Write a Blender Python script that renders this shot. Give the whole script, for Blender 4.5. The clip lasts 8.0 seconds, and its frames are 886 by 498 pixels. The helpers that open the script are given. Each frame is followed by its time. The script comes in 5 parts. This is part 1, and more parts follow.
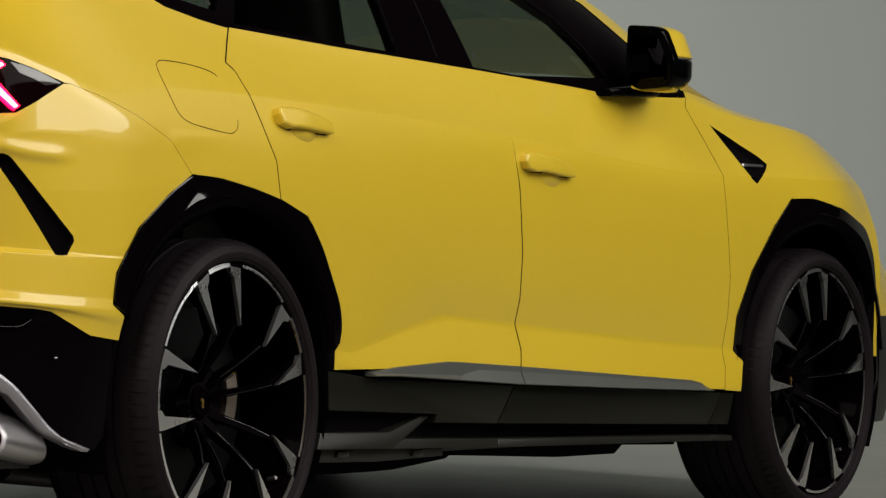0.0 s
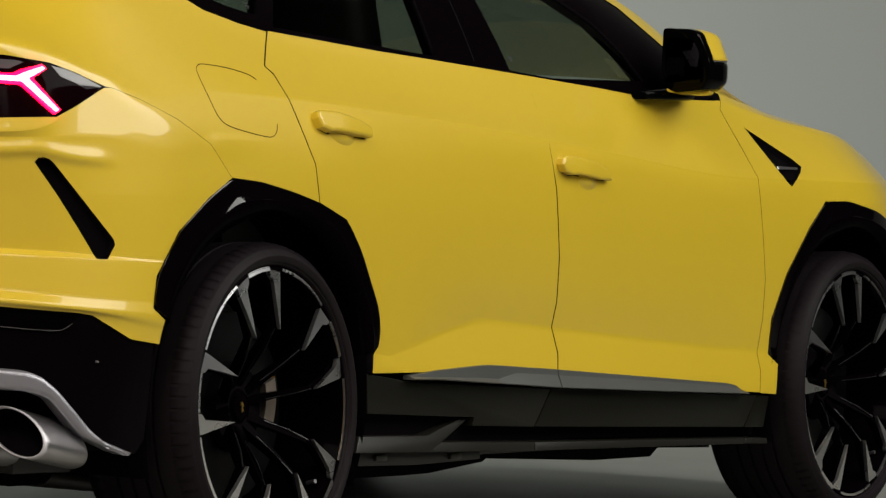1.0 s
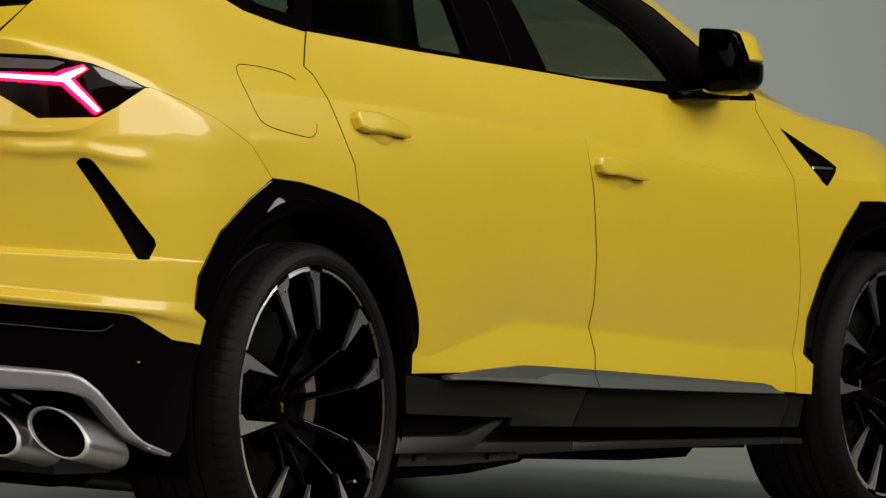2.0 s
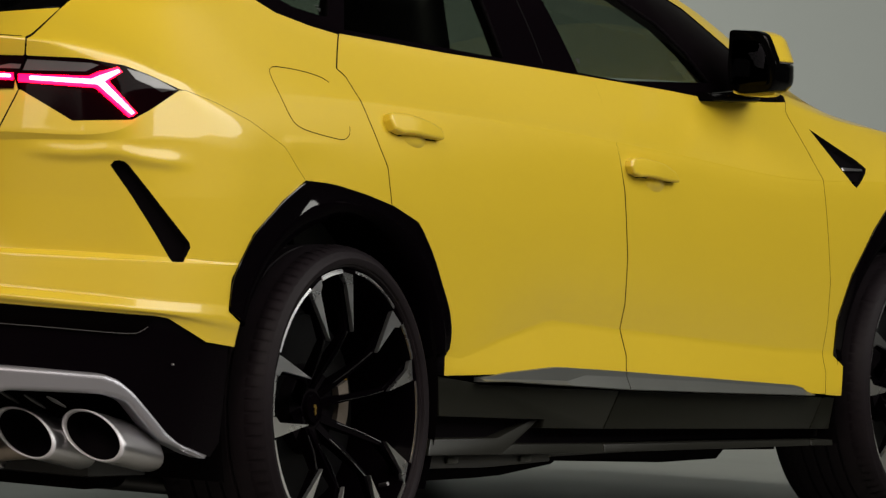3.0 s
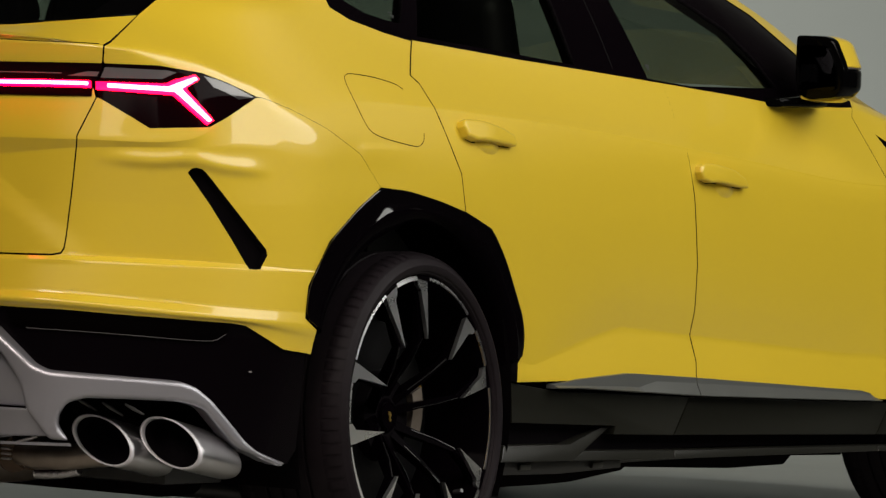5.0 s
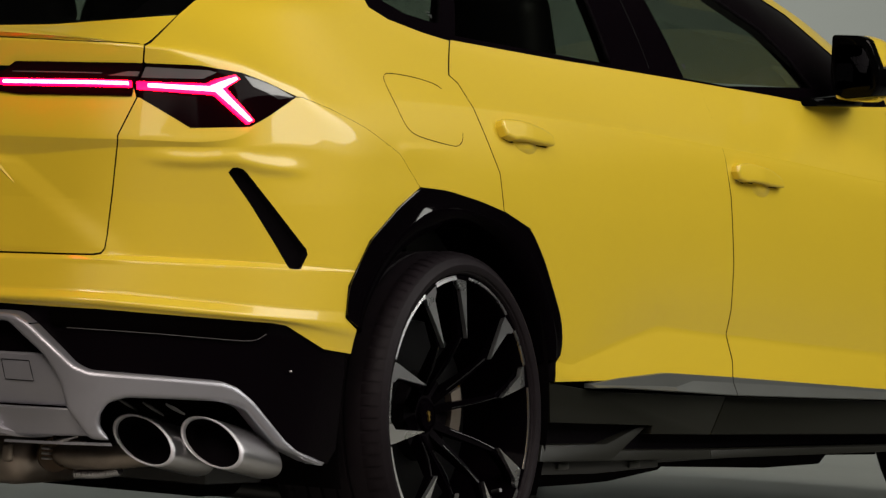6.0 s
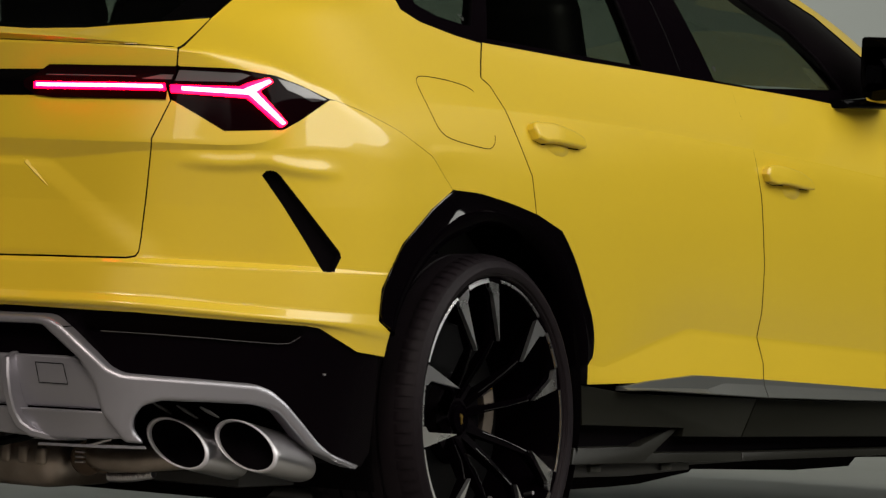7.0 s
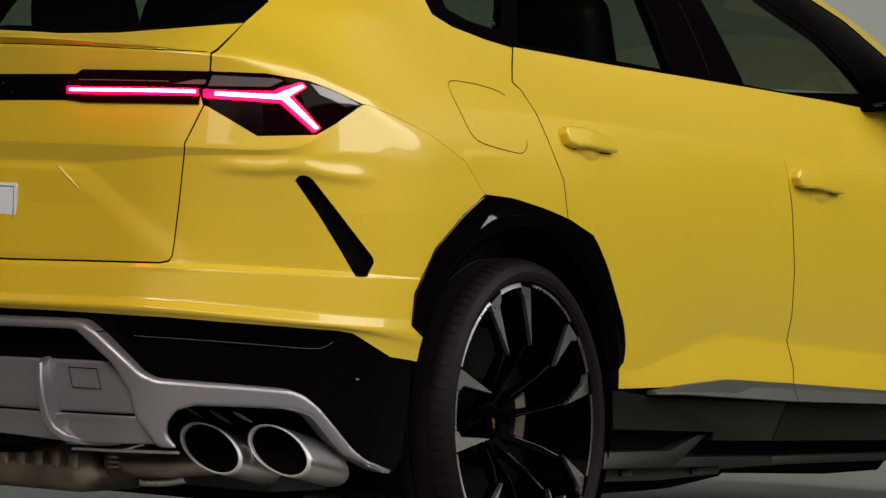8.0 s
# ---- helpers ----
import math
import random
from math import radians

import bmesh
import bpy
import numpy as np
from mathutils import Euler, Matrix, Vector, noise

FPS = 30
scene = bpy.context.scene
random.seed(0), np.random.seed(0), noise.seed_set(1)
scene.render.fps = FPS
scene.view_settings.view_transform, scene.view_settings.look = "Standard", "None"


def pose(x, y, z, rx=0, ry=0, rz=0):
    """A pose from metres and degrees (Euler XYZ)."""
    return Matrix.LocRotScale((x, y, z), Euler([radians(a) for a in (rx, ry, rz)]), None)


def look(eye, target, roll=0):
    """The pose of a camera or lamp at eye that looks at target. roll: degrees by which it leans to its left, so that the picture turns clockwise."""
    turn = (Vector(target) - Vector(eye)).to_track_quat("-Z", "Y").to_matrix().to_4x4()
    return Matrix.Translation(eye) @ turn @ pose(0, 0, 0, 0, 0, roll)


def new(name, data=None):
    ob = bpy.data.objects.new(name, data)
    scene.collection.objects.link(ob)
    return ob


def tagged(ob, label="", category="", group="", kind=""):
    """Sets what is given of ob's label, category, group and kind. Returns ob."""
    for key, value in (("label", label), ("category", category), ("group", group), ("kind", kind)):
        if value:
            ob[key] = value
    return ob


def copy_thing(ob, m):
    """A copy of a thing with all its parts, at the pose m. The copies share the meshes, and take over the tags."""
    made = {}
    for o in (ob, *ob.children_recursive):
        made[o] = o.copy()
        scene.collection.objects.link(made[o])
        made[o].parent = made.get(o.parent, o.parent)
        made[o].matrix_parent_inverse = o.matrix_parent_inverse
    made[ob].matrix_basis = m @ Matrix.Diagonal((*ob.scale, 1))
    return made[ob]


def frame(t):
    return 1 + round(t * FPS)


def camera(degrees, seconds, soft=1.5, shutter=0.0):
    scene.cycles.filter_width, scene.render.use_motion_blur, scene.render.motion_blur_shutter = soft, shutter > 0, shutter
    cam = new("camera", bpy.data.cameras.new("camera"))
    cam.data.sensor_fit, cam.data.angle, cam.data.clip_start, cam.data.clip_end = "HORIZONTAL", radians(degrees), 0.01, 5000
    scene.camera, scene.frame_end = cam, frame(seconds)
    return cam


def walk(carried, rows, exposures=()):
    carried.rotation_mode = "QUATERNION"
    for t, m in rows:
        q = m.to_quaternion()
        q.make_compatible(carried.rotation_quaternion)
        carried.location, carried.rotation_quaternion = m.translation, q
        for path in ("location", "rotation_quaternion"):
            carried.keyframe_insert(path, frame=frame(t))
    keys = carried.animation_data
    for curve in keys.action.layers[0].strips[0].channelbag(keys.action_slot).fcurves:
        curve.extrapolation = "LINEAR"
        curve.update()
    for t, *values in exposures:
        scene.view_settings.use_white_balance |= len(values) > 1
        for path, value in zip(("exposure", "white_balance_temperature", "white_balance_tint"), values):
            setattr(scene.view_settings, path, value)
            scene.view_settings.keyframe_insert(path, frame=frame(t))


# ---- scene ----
cam = camera(11.027, 8.0, soft=1.35)
PATH = [
    (0, (-8.7434, -6.8172, 0.9661), (-0.1877, -1.6440, 0.7706), 2.728),
    (0.5, (-8.7582, -6.7905, 0.9685), (-0.2096, -1.6056, 0.7739), 2.700),
    (1, (-8.7757, -6.7643, 0.9677), (-0.2342, -1.5678, 0.7741), 2.671),
    (1.5, (-8.7920, -6.7344, 0.9632), (-0.2575, -1.5262, 0.7704), 2.642),
    (3, (-8.8312, -6.6697, 0.9616), (-0.3181, -1.4265, 0.7715), 2.557),
    (3.5, (-8.8454, -6.6483, 0.9619), (-0.3395, -1.3935, 0.7726), 2.528),
    (4, (-8.8583, -6.6253, 0.9659), (-0.3595, -1.3589, 0.7775), 2.500),
    (4.5, (-8.8742, -6.5980, 0.9668), (-0.3826, -1.3200, 0.7794), 2.471),
    (5, (-8.8881, -6.5709, 0.9659), (-0.4037, -1.2813, 0.7793), 2.443),
    (6.5, (-8.9326, -6.4977, 0.9580), (-0.4699, -1.1733, 0.7740), 2.357),
    (7, (-8.9428, -6.4799, 0.9607), (-0.4874, -1.1439, 0.7777), 2.328),
    (7.5, (-8.9563, -6.4623, 0.9627), (-0.5082, -1.1148, 0.7806), 2.300),
    (8, (-8.9673, -6.4426, 0.9664), (-0.5264, -1.0836, 0.7851), 2.271),
]
walk(cam, [(t, look(eye, target, roll)) for t, eye, target, roll in PATH])

# ---- light: a dark studio with overhead softboxes ----
world = bpy.data.worlds.new("studio_air")
scene.world = world
world.use_nodes = True
world.node_tree.nodes["Background"].inputs["Color"].default_value = (0.9, 0.95, 1.0, 1)
world.node_tree.nodes["Background"].inputs["Strength"].default_value = 0.008
scene.view_settings.exposure = 0.0


def softbox(name, eye, target, width, height, watts, tint=(1, 1, 1)):
    data = bpy.data.lights.new(name, "AREA")
    data.shape, data.size, data.size_y, data.energy, data.color = "RECTANGLE", width, height, watts, tint
    ob = new(name, data)
    ob.matrix_world = look(eye, target)
    return ob


softbox("key_softbox", (2.4, -5.6, 4.6), (0.9, -0.9, 0.8), 6.3, 3.9, 328, (1.0, 0.985, 0.92))
# Unseen fill, added to brighten the tailgate.
softbox("rear_fill_softbox", (-6.2, -2.2, 6.0), (-0.9, -0.3, 0.8), 3.4, 2.6, 312, (1.0, 0.88, 0.78))
softbox("corner_softbox", (-5.0, -7.6, 5.6), (-0.7, -0.8, 0.7), 6.4, 4.0, 238, (1.0, 0.90, 0.80))
softbox("backdrop_light", (5.0, 3.6, 5.6), (9.0, 6.0, 1.0), 5.0, 1.5, 230, (0.96, 1.0, 0.98))

# ---- materials ----
def principled(name, base, rough=0.5, metal=0.0, coat=0.0, bump=0.0, bump_scale=200.0, vary=0.0, vary_scale=6.0, rough_vary=0.0, emit=0.0, spec=0.5):
    mat = bpy.data.materials.new(name)
    mat.use_nodes = True
    nt = mat.node_tree
    b = nt.nodes["Principled BSDF"]
    b.inputs["Base Color"].default_value = (*base, 1)
    b.inputs["Roughness"].default_value, b.inputs["Metallic"].default_value = rough, metal
    b.inputs["Coat Weight"].default_value, b.inputs["Coat Roughness"].default_value = coat, 0.03
    b.inputs["Specular IOR Level"].default_value = spec
    coord = nt.nodes.new("ShaderNodeTexCoord")
    if emit:
        b.inputs["Emission Color"].default_value, b.inputs["Emission Strength"].default_value = (*base, 1), emit
        b.inputs["Base Color"].default_value = (0.02, 0.002, 0.004, 1)
    if vary:
        n = nt.nodes.new("ShaderNodeTexNoise")
        n.inputs["Scale"].default_value, n.inputs["Detail"].default_value = vary_scale, 6
        nt.links.new(coord.outputs["Object"], n.inputs["Vector"])
        mix = nt.nodes.new("ShaderNodeMix")
        mix.data_type = "RGBA"
        mix.inputs["A"].default_value = (*[c * (1 - vary) for c in base], 1)
        mix.inputs["B"].default_value = (*[min(1, c * (1 + vary)) for c in base], 1)
        nt.links.new(n.outputs["Fac"], mix.inputs["Factor"])
        nt.links.new(mix.outputs["Result"], b.inputs["Base Color"])
    if rough_vary:
        n = nt.nodes.new("ShaderNodeTexNoise")
        n.inputs["Scale"].default_value, n.inputs["Detail"].default_value = vary_scale * 2.7, 4
        nt.links.new(coord.outputs["Object"], n.inputs["Vector"])
        m = nt.nodes.new("ShaderNodeMapRange")
        m.inputs["To Min"].default_value, m.inputs["To Max"].default_value = rough - rough_vary, rough + rough_vary
        nt.links.new(n.outputs["Fac"], m.inputs["Value"])
        nt.links.new(m.outputs["Result"], b.inputs["Roughness"])
    if bump:
        n = nt.nodes.new("ShaderNodeTexNoise")
        n.inputs["Scale"].default_value, n.inputs["Detail"].default_value = bump_scale, 3
        nt.links.new(coord.outputs["Object"], n.inputs["Vector"])
        bp = nt.nodes.new("ShaderNodeBump")
        bp.inputs["Strength"].default_value, bp.inputs["Distance"].default_value = bump, 0.001
        nt.links.new(n.outputs["Fac"], bp.inputs["Height"])
        nt.links.new(bp.outputs["Normal"], b.inputs["Normal"])
    return mat


def tinted_glass(name, tint, gloss=0.05):
    mat = bpy.data.materials.new(name)
    mat.use_nodes = True
    nt = mat.node_tree
    nt.nodes.remove(nt.nodes["Principled BSDF"])
    clear, shine, mix = nt.nodes.new("ShaderNodeBsdfTransparent"), nt.nodes.new("ShaderNodeBsdfGlossy"), nt.nodes.new("ShaderNodeMixShader")
    clear.inputs["Color"].default_value = (*tint, 1)
    shine.inputs["Roughness"].default_value = 0.02
    face, power, scale = nt.nodes.new("ShaderNodeLayerWeight"), nt.nodes.new("ShaderNodeMath"), nt.nodes.new("ShaderNodeMath")
    power.operation, scale.operation = "POWER", "MULTIPLY_ADD"
    power.inputs[1].default_value, scale.inputs[1].default_value, scale.inputs[2].default_value = 5.0, 0.6, gloss
    nt.links.new(face.outputs["Facing"], power.inputs[0])
    nt.links.new(power.outputs[0], scale.inputs[0])
    nt.links.new(scale.outputs[0], mix.inputs["Fac"])
    nt.links.new(clear.outputs[0], mix.inputs[1])
    nt.links.new(shine.outputs[0], mix.inputs[2])
    nt.links.new(mix.outputs[0], nt.nodes["Material Output"].inputs["Surface"])
    return mat


YELLOW = principled("yellow_paint", (0.67, 0.472, 0.025), 0.38, coat=0.7, vary=0.03, vary_scale=2.5, bump=0.02, bump_scale=900)
GLOSS_BLACK = principled("gloss_black", (0.0013, 0.0012, 0.0013), 0.08, vary=0.2, bump=0.01, spec=0.06)
ARCH_BLACK = principled("arch_gloss_black", (0.0016, 0.0010, 0.0016), 0.07, vary=0.2, bump=0.01, spec=0.45)
BUMPER_BLACK = principled("bumper_black", (0.0022, 0.0013, 0.0021), 0.16, vary=0.25, bump=0.02, spec=0.03)
SATIN_BLACK = principled("satin_black", (0.010, 0.009, 0.009), 0.42, vary=0.25, bump=0.08, bump_scale=500)
# Near-black for gaps, recesses and panel edges; their shade is in the colour.
DARK_VOID = principled("dark_void", (0.0024, 0.0016, 0.0023), 0.9, vary=0.3, spec=0.05)
TRIM_DARK = principled("charcoal_trim", (0.0056, 0.0056, 0.0034), 0.36, vary=0.12, bump=0.05, bump_scale=600, spec=0.26)
SILVER = principled("satin_silver", (0.345, 0.340, 0.375), 0.40, metal=0.75, vary=0.06, bump=0.04, bump_scale=700, rough_vary=0.05)
RIB_GREY = principled("rib_grey", (0.05, 0.05, 0.052), 0.4, vary=0.1)
STRIP = principled("satin_strip", (0.165, 0.172, 0.165), 0.36, metal=0.6, vary=0.08, bump=0.04, bump_scale=700, rough_vary=0.05)
# Lighter copy of the charcoal trim; the floor's reflection is in its colour.
FLOORLIT_TRIM = principled("floorlit_trim", (0.012, 0.0118, 0.0092), 0.33, vary=0.15, bump=0.05, bump_scale=600)
MARK = principled("etched_mark", (0.012, 0.014, 0.012), 0.8, vary=0.1)
STEEL = principled("brushed_steel", (0.50, 0.485, 0.50), 0.33, metal=1.0, vary=0.08, rough_vary=0.08, bump=0.05)
PIPE_STEEL = principled("heat_stained_steel", (0.37, 0.31, 0.265), 0.40, metal=0.85, vary=0.5, vary_scale=14, rough_vary=0.1, bump=0.1)
RUST = principled("rusty_band", (0.10, 0.062, 0.038), 0.6, metal=0.4, vary=0.5, vary_scale=30, bump=0.2)
MACHINED = principled("machined_alloy", (0.88, 0.88, 0.89), 0.285, metal=1.0, vary=0.05, rough_vary=0.06, bump=0.05, bump_scale=900)
WHEEL_BLACK = principled("wheel_gloss_black", (0.0015, 0.0009, 0.0015), 0.08, vary=0.2, spec=0.004)
RUBBER = principled("tyre_rubber", (0.0100, 0.0074, 0.0092), 0.55, spec=0.10, vary=0.3, vary_scale=18, bump=0.25, bump_scale=260, rough_vary=0.08)
CALIPER = principled("caliper_yellow", (0.45, 0.26, 0.02), 0.35, coat=0.5, vary=0.05)
EDGE_GREY = principled("spoke_edge_grey", (0.05, 0.05, 0.052), 0.35, metal=0.7, vary=0.1)
DISC = principled("brake_disc", (0.014, 0.014, 0.015), 0.35, metal=0.9, vary=0.1, bump=0.1)
GOLD = principled("gold_badge", (0.40, 0.26, 0.06), 0.3, metal=0.8, vary=0.1)
GLASS = tinted_glass("tinted_glass", (0.325, 0.37, 0.32))
TRIM_GREY = principled("pillar_edge_grey", (0.005, 0.005, 0.005), 0.9, vary=0.1, spec=0.1)
LAMP_LENS = principled("smoked_lens", (0.0045, 0.0009, 0.0016), 0.06, vary=0.15, spec=0.04)
REFLECTOR_DARK = principled("dark_reflector", (0.0010, 0.0006, 0.0007), 0.2, vary=0.2, spec=0.02)
LAMP_GREY = principled("lamp_grey_trim", (0.10, 0.095, 0.10), 0.25, coat=0.6, vary=0.1)
REFLECTION_GREY = principled("reflection_grey", (0.045, 0.040, 0.043), 0.12, coat=0.8, vary=0.2)
LAMP_GLOW = principled("lamp_glow", (1.0, 0.30, 0.42), 0.3, emit=7.0)
LAMP_PINK = principled("lamp_halo_red", (1.0, 0.0, 0.019), 0.3, emit=14.0)
SEAT = principled("black_leather", (0.010, 0.010, 0.011), 0.5, vary=0.2, bump=0.2, bump_scale=120)
PLATE = principled("plate_white", (0.70, 0.74, 0.82), 0.35, coat=0.4, vary=0.02)
PLATE_INK = principled("plate_ink", (0.10, 0.12, 0.16), 0.4, vary=0.05)
FLOOR = principled("studio_floor", (0.215, 0.215, 0.19), 0.45, vary=0.06, vary_scale=0.8, bump=0.05, bump_scale=60, rough_vary=0.06)
WALL = principled("studio_wall", (0.335, 0.352, 0.327), 0.85, vary=0.03, vary_scale=0.6, bump=0.05, bump_scale=30)
CEILING = principled("studio_ceiling", (0.05, 0.05, 0.05), 0.9, vary=0.1)
DARK_WALL = principled("black_wall", (0.010, 0.010, 0.010), 0.95, vary=0.2, vary_scale=1.5)
TIP_RING = principled("satin_tip_ring", (0.62, 0.61, 0.65), 0.45, metal=0.35, vary=0.05, bump=0.03)
# ---- body surface: lofted between feature lines ----
# Stations: 0 rear centre, 2 tailgate edge, 4 rear corner, 6 to 14 along the flank.
FLANK_X = [-0.2, 0.15, 0.55, 1.0, 1.6, 2.2, 2.7, 3.1, 3.45]


def feature(rear_x, half_width, height, flank_x=FLANK_X):
    return np.array([rear_x + flank_x, half_width, height], float).T


BODY_LINES = [
    # lower edge of the shell
    feature([-1.055, -1.05, -1.01, -0.815, -0.655, -0.52],
            [0, 0.42, 0.685, 0.857, 0.938, 0.962, 0.95, 0.945, 0.94, 0.94, 0.94, 0.94, 0.94, 0.94, 0.92],
            [0.30, 0.30, 0.30, 0.30, 0.295, 0.29, 0.28, 0.27, 0.27, 0.265, 0.26, 0.25, 0.24, 0.24, 0.25]),
    # lower edge of the paint
    feature([-1.066, -1.056, -1.012, -0.811, -0.651, -0.467],
            [0, 0.42, 0.69, 0.862, 0.943, 0.982, 0.985, 0.975, 0.962, 0.962, 0.962, 0.962, 0.965, 0.975, 0.955],
            [0.617, 0.619, 0.618, 0.606, 0.597, 0.56, 0.52, 0.47, 0.445, 0.42, 0.39, 0.37, 0.36, 0.36, 0.38]),
    # bumper flare, sill flare
    feature([-1.086, -1.076, -1.032, -0.828, -0.666, -0.474],
            [0, 0.42, 0.695, 0.868, 0.95, 0.99, 0.988, 0.976, 0.963, 0.963, 0.963, 0.963, 0.966, 0.975, 0.955],
            [0.634, 0.636, 0.637, 0.619, 0.606, 0.588, 0.56, 0.49, 0.46, 0.44, 0.41, 0.385, 0.38, 0.38, 0.40]),
    # root of the flare, lower door crease
    feature([-1.06, -1.05, -1.009, -0.811, -0.658, -0.4725],
            [0, 0.42, 0.685, 0.855, 0.94, 0.984, 0.98, 0.968, 0.955, 0.934, 0.933, 0.94, 0.955, 0.97, 0.95],
            [0.652, 0.655, 0.656, 0.642, 0.632, 0.625, 0.60, 0.55, 0.493, 0.577, 0.535, 0.494, 0.475, 0.50, 0.50]),
    # outer edge of the bumper ledge
    feature([-1.043, -1.033, -0.993, -0.795, -0.644, -0.469],
            [0, 0.42, 0.686, 0.855, 0.935, 0.979, 0.98, 0.97, 0.957, 0.946, 0.944, 0.949, 0.96, 0.975, 0.952],
            [0.715, 0.717, 0.725, 0.721, 0.717, 0.712, 0.69, 0.67, 0.62, 0.65, 0.62, 0.60, 0.60, 0.60, 0.60]),
    # inner edge of the bumper ledge
    feature([-1.022, -1.012, -0.974, -0.78, -0.635, -0.466],
            [0, 0.42, 0.68, 0.847, 0.93, 0.977, 0.98, 0.971, 0.96, 0.953, 0.951, 0.955, 0.965, 0.982, 0.952],
            [0.727, 0.729, 0.736, 0.733, 0.727, 0.722, 0.75, 0.74, 0.72, 0.73, 0.71, 0.69, 0.69, 0.69, 0.69]),
    # widest line of the doors
    feature([-1.0, -0.996, -0.968, -0.778, -0.632, -0.46],
            [0, 0.42, 0.688, 0.857, 0.932, 0.974, 0.976, 0.971, 0.963, 0.959, 0.957, 0.96, 0.97, 0.988, 0.936],
            [0.85, 0.85, 0.85, 0.85, 0.855, 0.86, 0.87, 0.86, 0.84, 0.84, 0.82, 0.80, 0.79, 0.79, 0.79]),
    # under edge of the lamp shelf
    feature([-0.998, -0.993, -0.966, -0.788, -0.631, -0.455],
            [0, 0.42, 0.702, 0.8645, 0.9245, 0.966, 0.967, 0.966, 0.96, 0.959, 0.958, 0.961, 0.97, 0.985, 0.908],
            [0.935, 0.94, 0.966, 0.976, 0.985, 0.972, 0.95, 0.945, 0.93, 0.92, 0.90, 0.87, 0.86, 0.86, 0.865]),
    # outer edge of the lamp shelf
    feature([-1.014, -1.009, -0.975, -0.792, -0.618, -0.452],
            [0, 0.42, 0.706, 0.867, 0.907, 0.9615, 0.961, 0.959, 0.957, 0.957, 0.957, 0.96, 0.969, 0.98, 0.892],
            [0.983, 0.984, 0.985, 0.994, 1.076, 1.022, 1.0, 0.99, 0.98, 0.97, 0.94, 0.91, 0.90, 0.90, 0.9]),
    # middle of the lamps
    feature([-1.008, -1.003, -0.950, -0.778, -0.616, -0.45],
            [0, 0.42, 0.706, 0.856, 0.904, 0.949, 0.949, 0.947, 0.949, 0.953, 0.955, 0.957, 0.967, 0.972, 0.872],
            [1.11, 1.11, 1.11, 1.095, 1.094, 1.054, 1.045, 1.04, 1.03, 1.01, 0.975, 0.935, 0.93, 0.93, 0.935]),
    # shoulder edge
    feature([-1.035, -1.025, -0.95, -0.775, -0.615, -0.45],
            [0, 0.42, 0.73, 0.842, 0.893, 0.920, 0.920, 0.926, 0.937, 0.945, 0.949, 0.952, 0.963, 0.965, 0.848],
            [1.195, 1.195, 1.187, 1.168, 1.122, 1.09, 1.10, 1.093, 1.075, 1.05, 1.008, 0.962, 0.96, 0.96, 0.962]),
    # belt line, bonnet edge
    feature([-0.94, -0.92, -0.86, -0.72, -0.56, -0.42],
            [0, 0.42, 0.655, 0.70, 0.745, 0.775, 0.79, 0.80, 0.815, 0.835, 0.85, 0.865, 0.862, 0.846, 0.785],
            [1.222, 1.226, 1.245, 1.268, 1.288, 1.298, 1.285, 1.25, 1.225, 1.207, 1.18, 1.168, 1.120, 1.09, 1.02]),
    # roof rail and screen pillar
    feature([-0.55, -0.52, -0.47, -0.40, -0.30, -0.2],
            [0, 0.38, 0.52, 0.545, 0.56, 0.57, 0.585, 0.60, 0.61, 0.61, 0.625, 0.70, 0.75, 0.62, 0.58],
            [1.52, 1.51, 1.49, 1.495, 1.505, 1.52, 1.545, 1.575, 1.60, 1.615, 1.57, 1.40, 1.192, 1.145, 1.110],
            [-0.05, 0.2, 0.55, 1.0, 1.5, 2.1, 2.6, 3.1, 3.45]),
]
# Edges that stay crisp on the flank; the others blend.
CRISP = (0, 1, 3, 10, 11, 12)


def catmull(knots, t):
    k = np.vstack([2 * knots[0] - knots[1], knots, 2 * knots[-1] - knots[-2]])
    i = np.clip(np.floor(t).astype(int), 0, len(knots) - 2)
    f = (t - i)[:, None]
    a, b, c, e = k[i], k[i + 1], k[i + 2], k[i + 3]
    return 0.5 * (2 * b + (c - a) * f + (2 * a - 5 * b + 4 * c - e) * f**2 + (3 * b - a - 3 * c + e) * f**3)


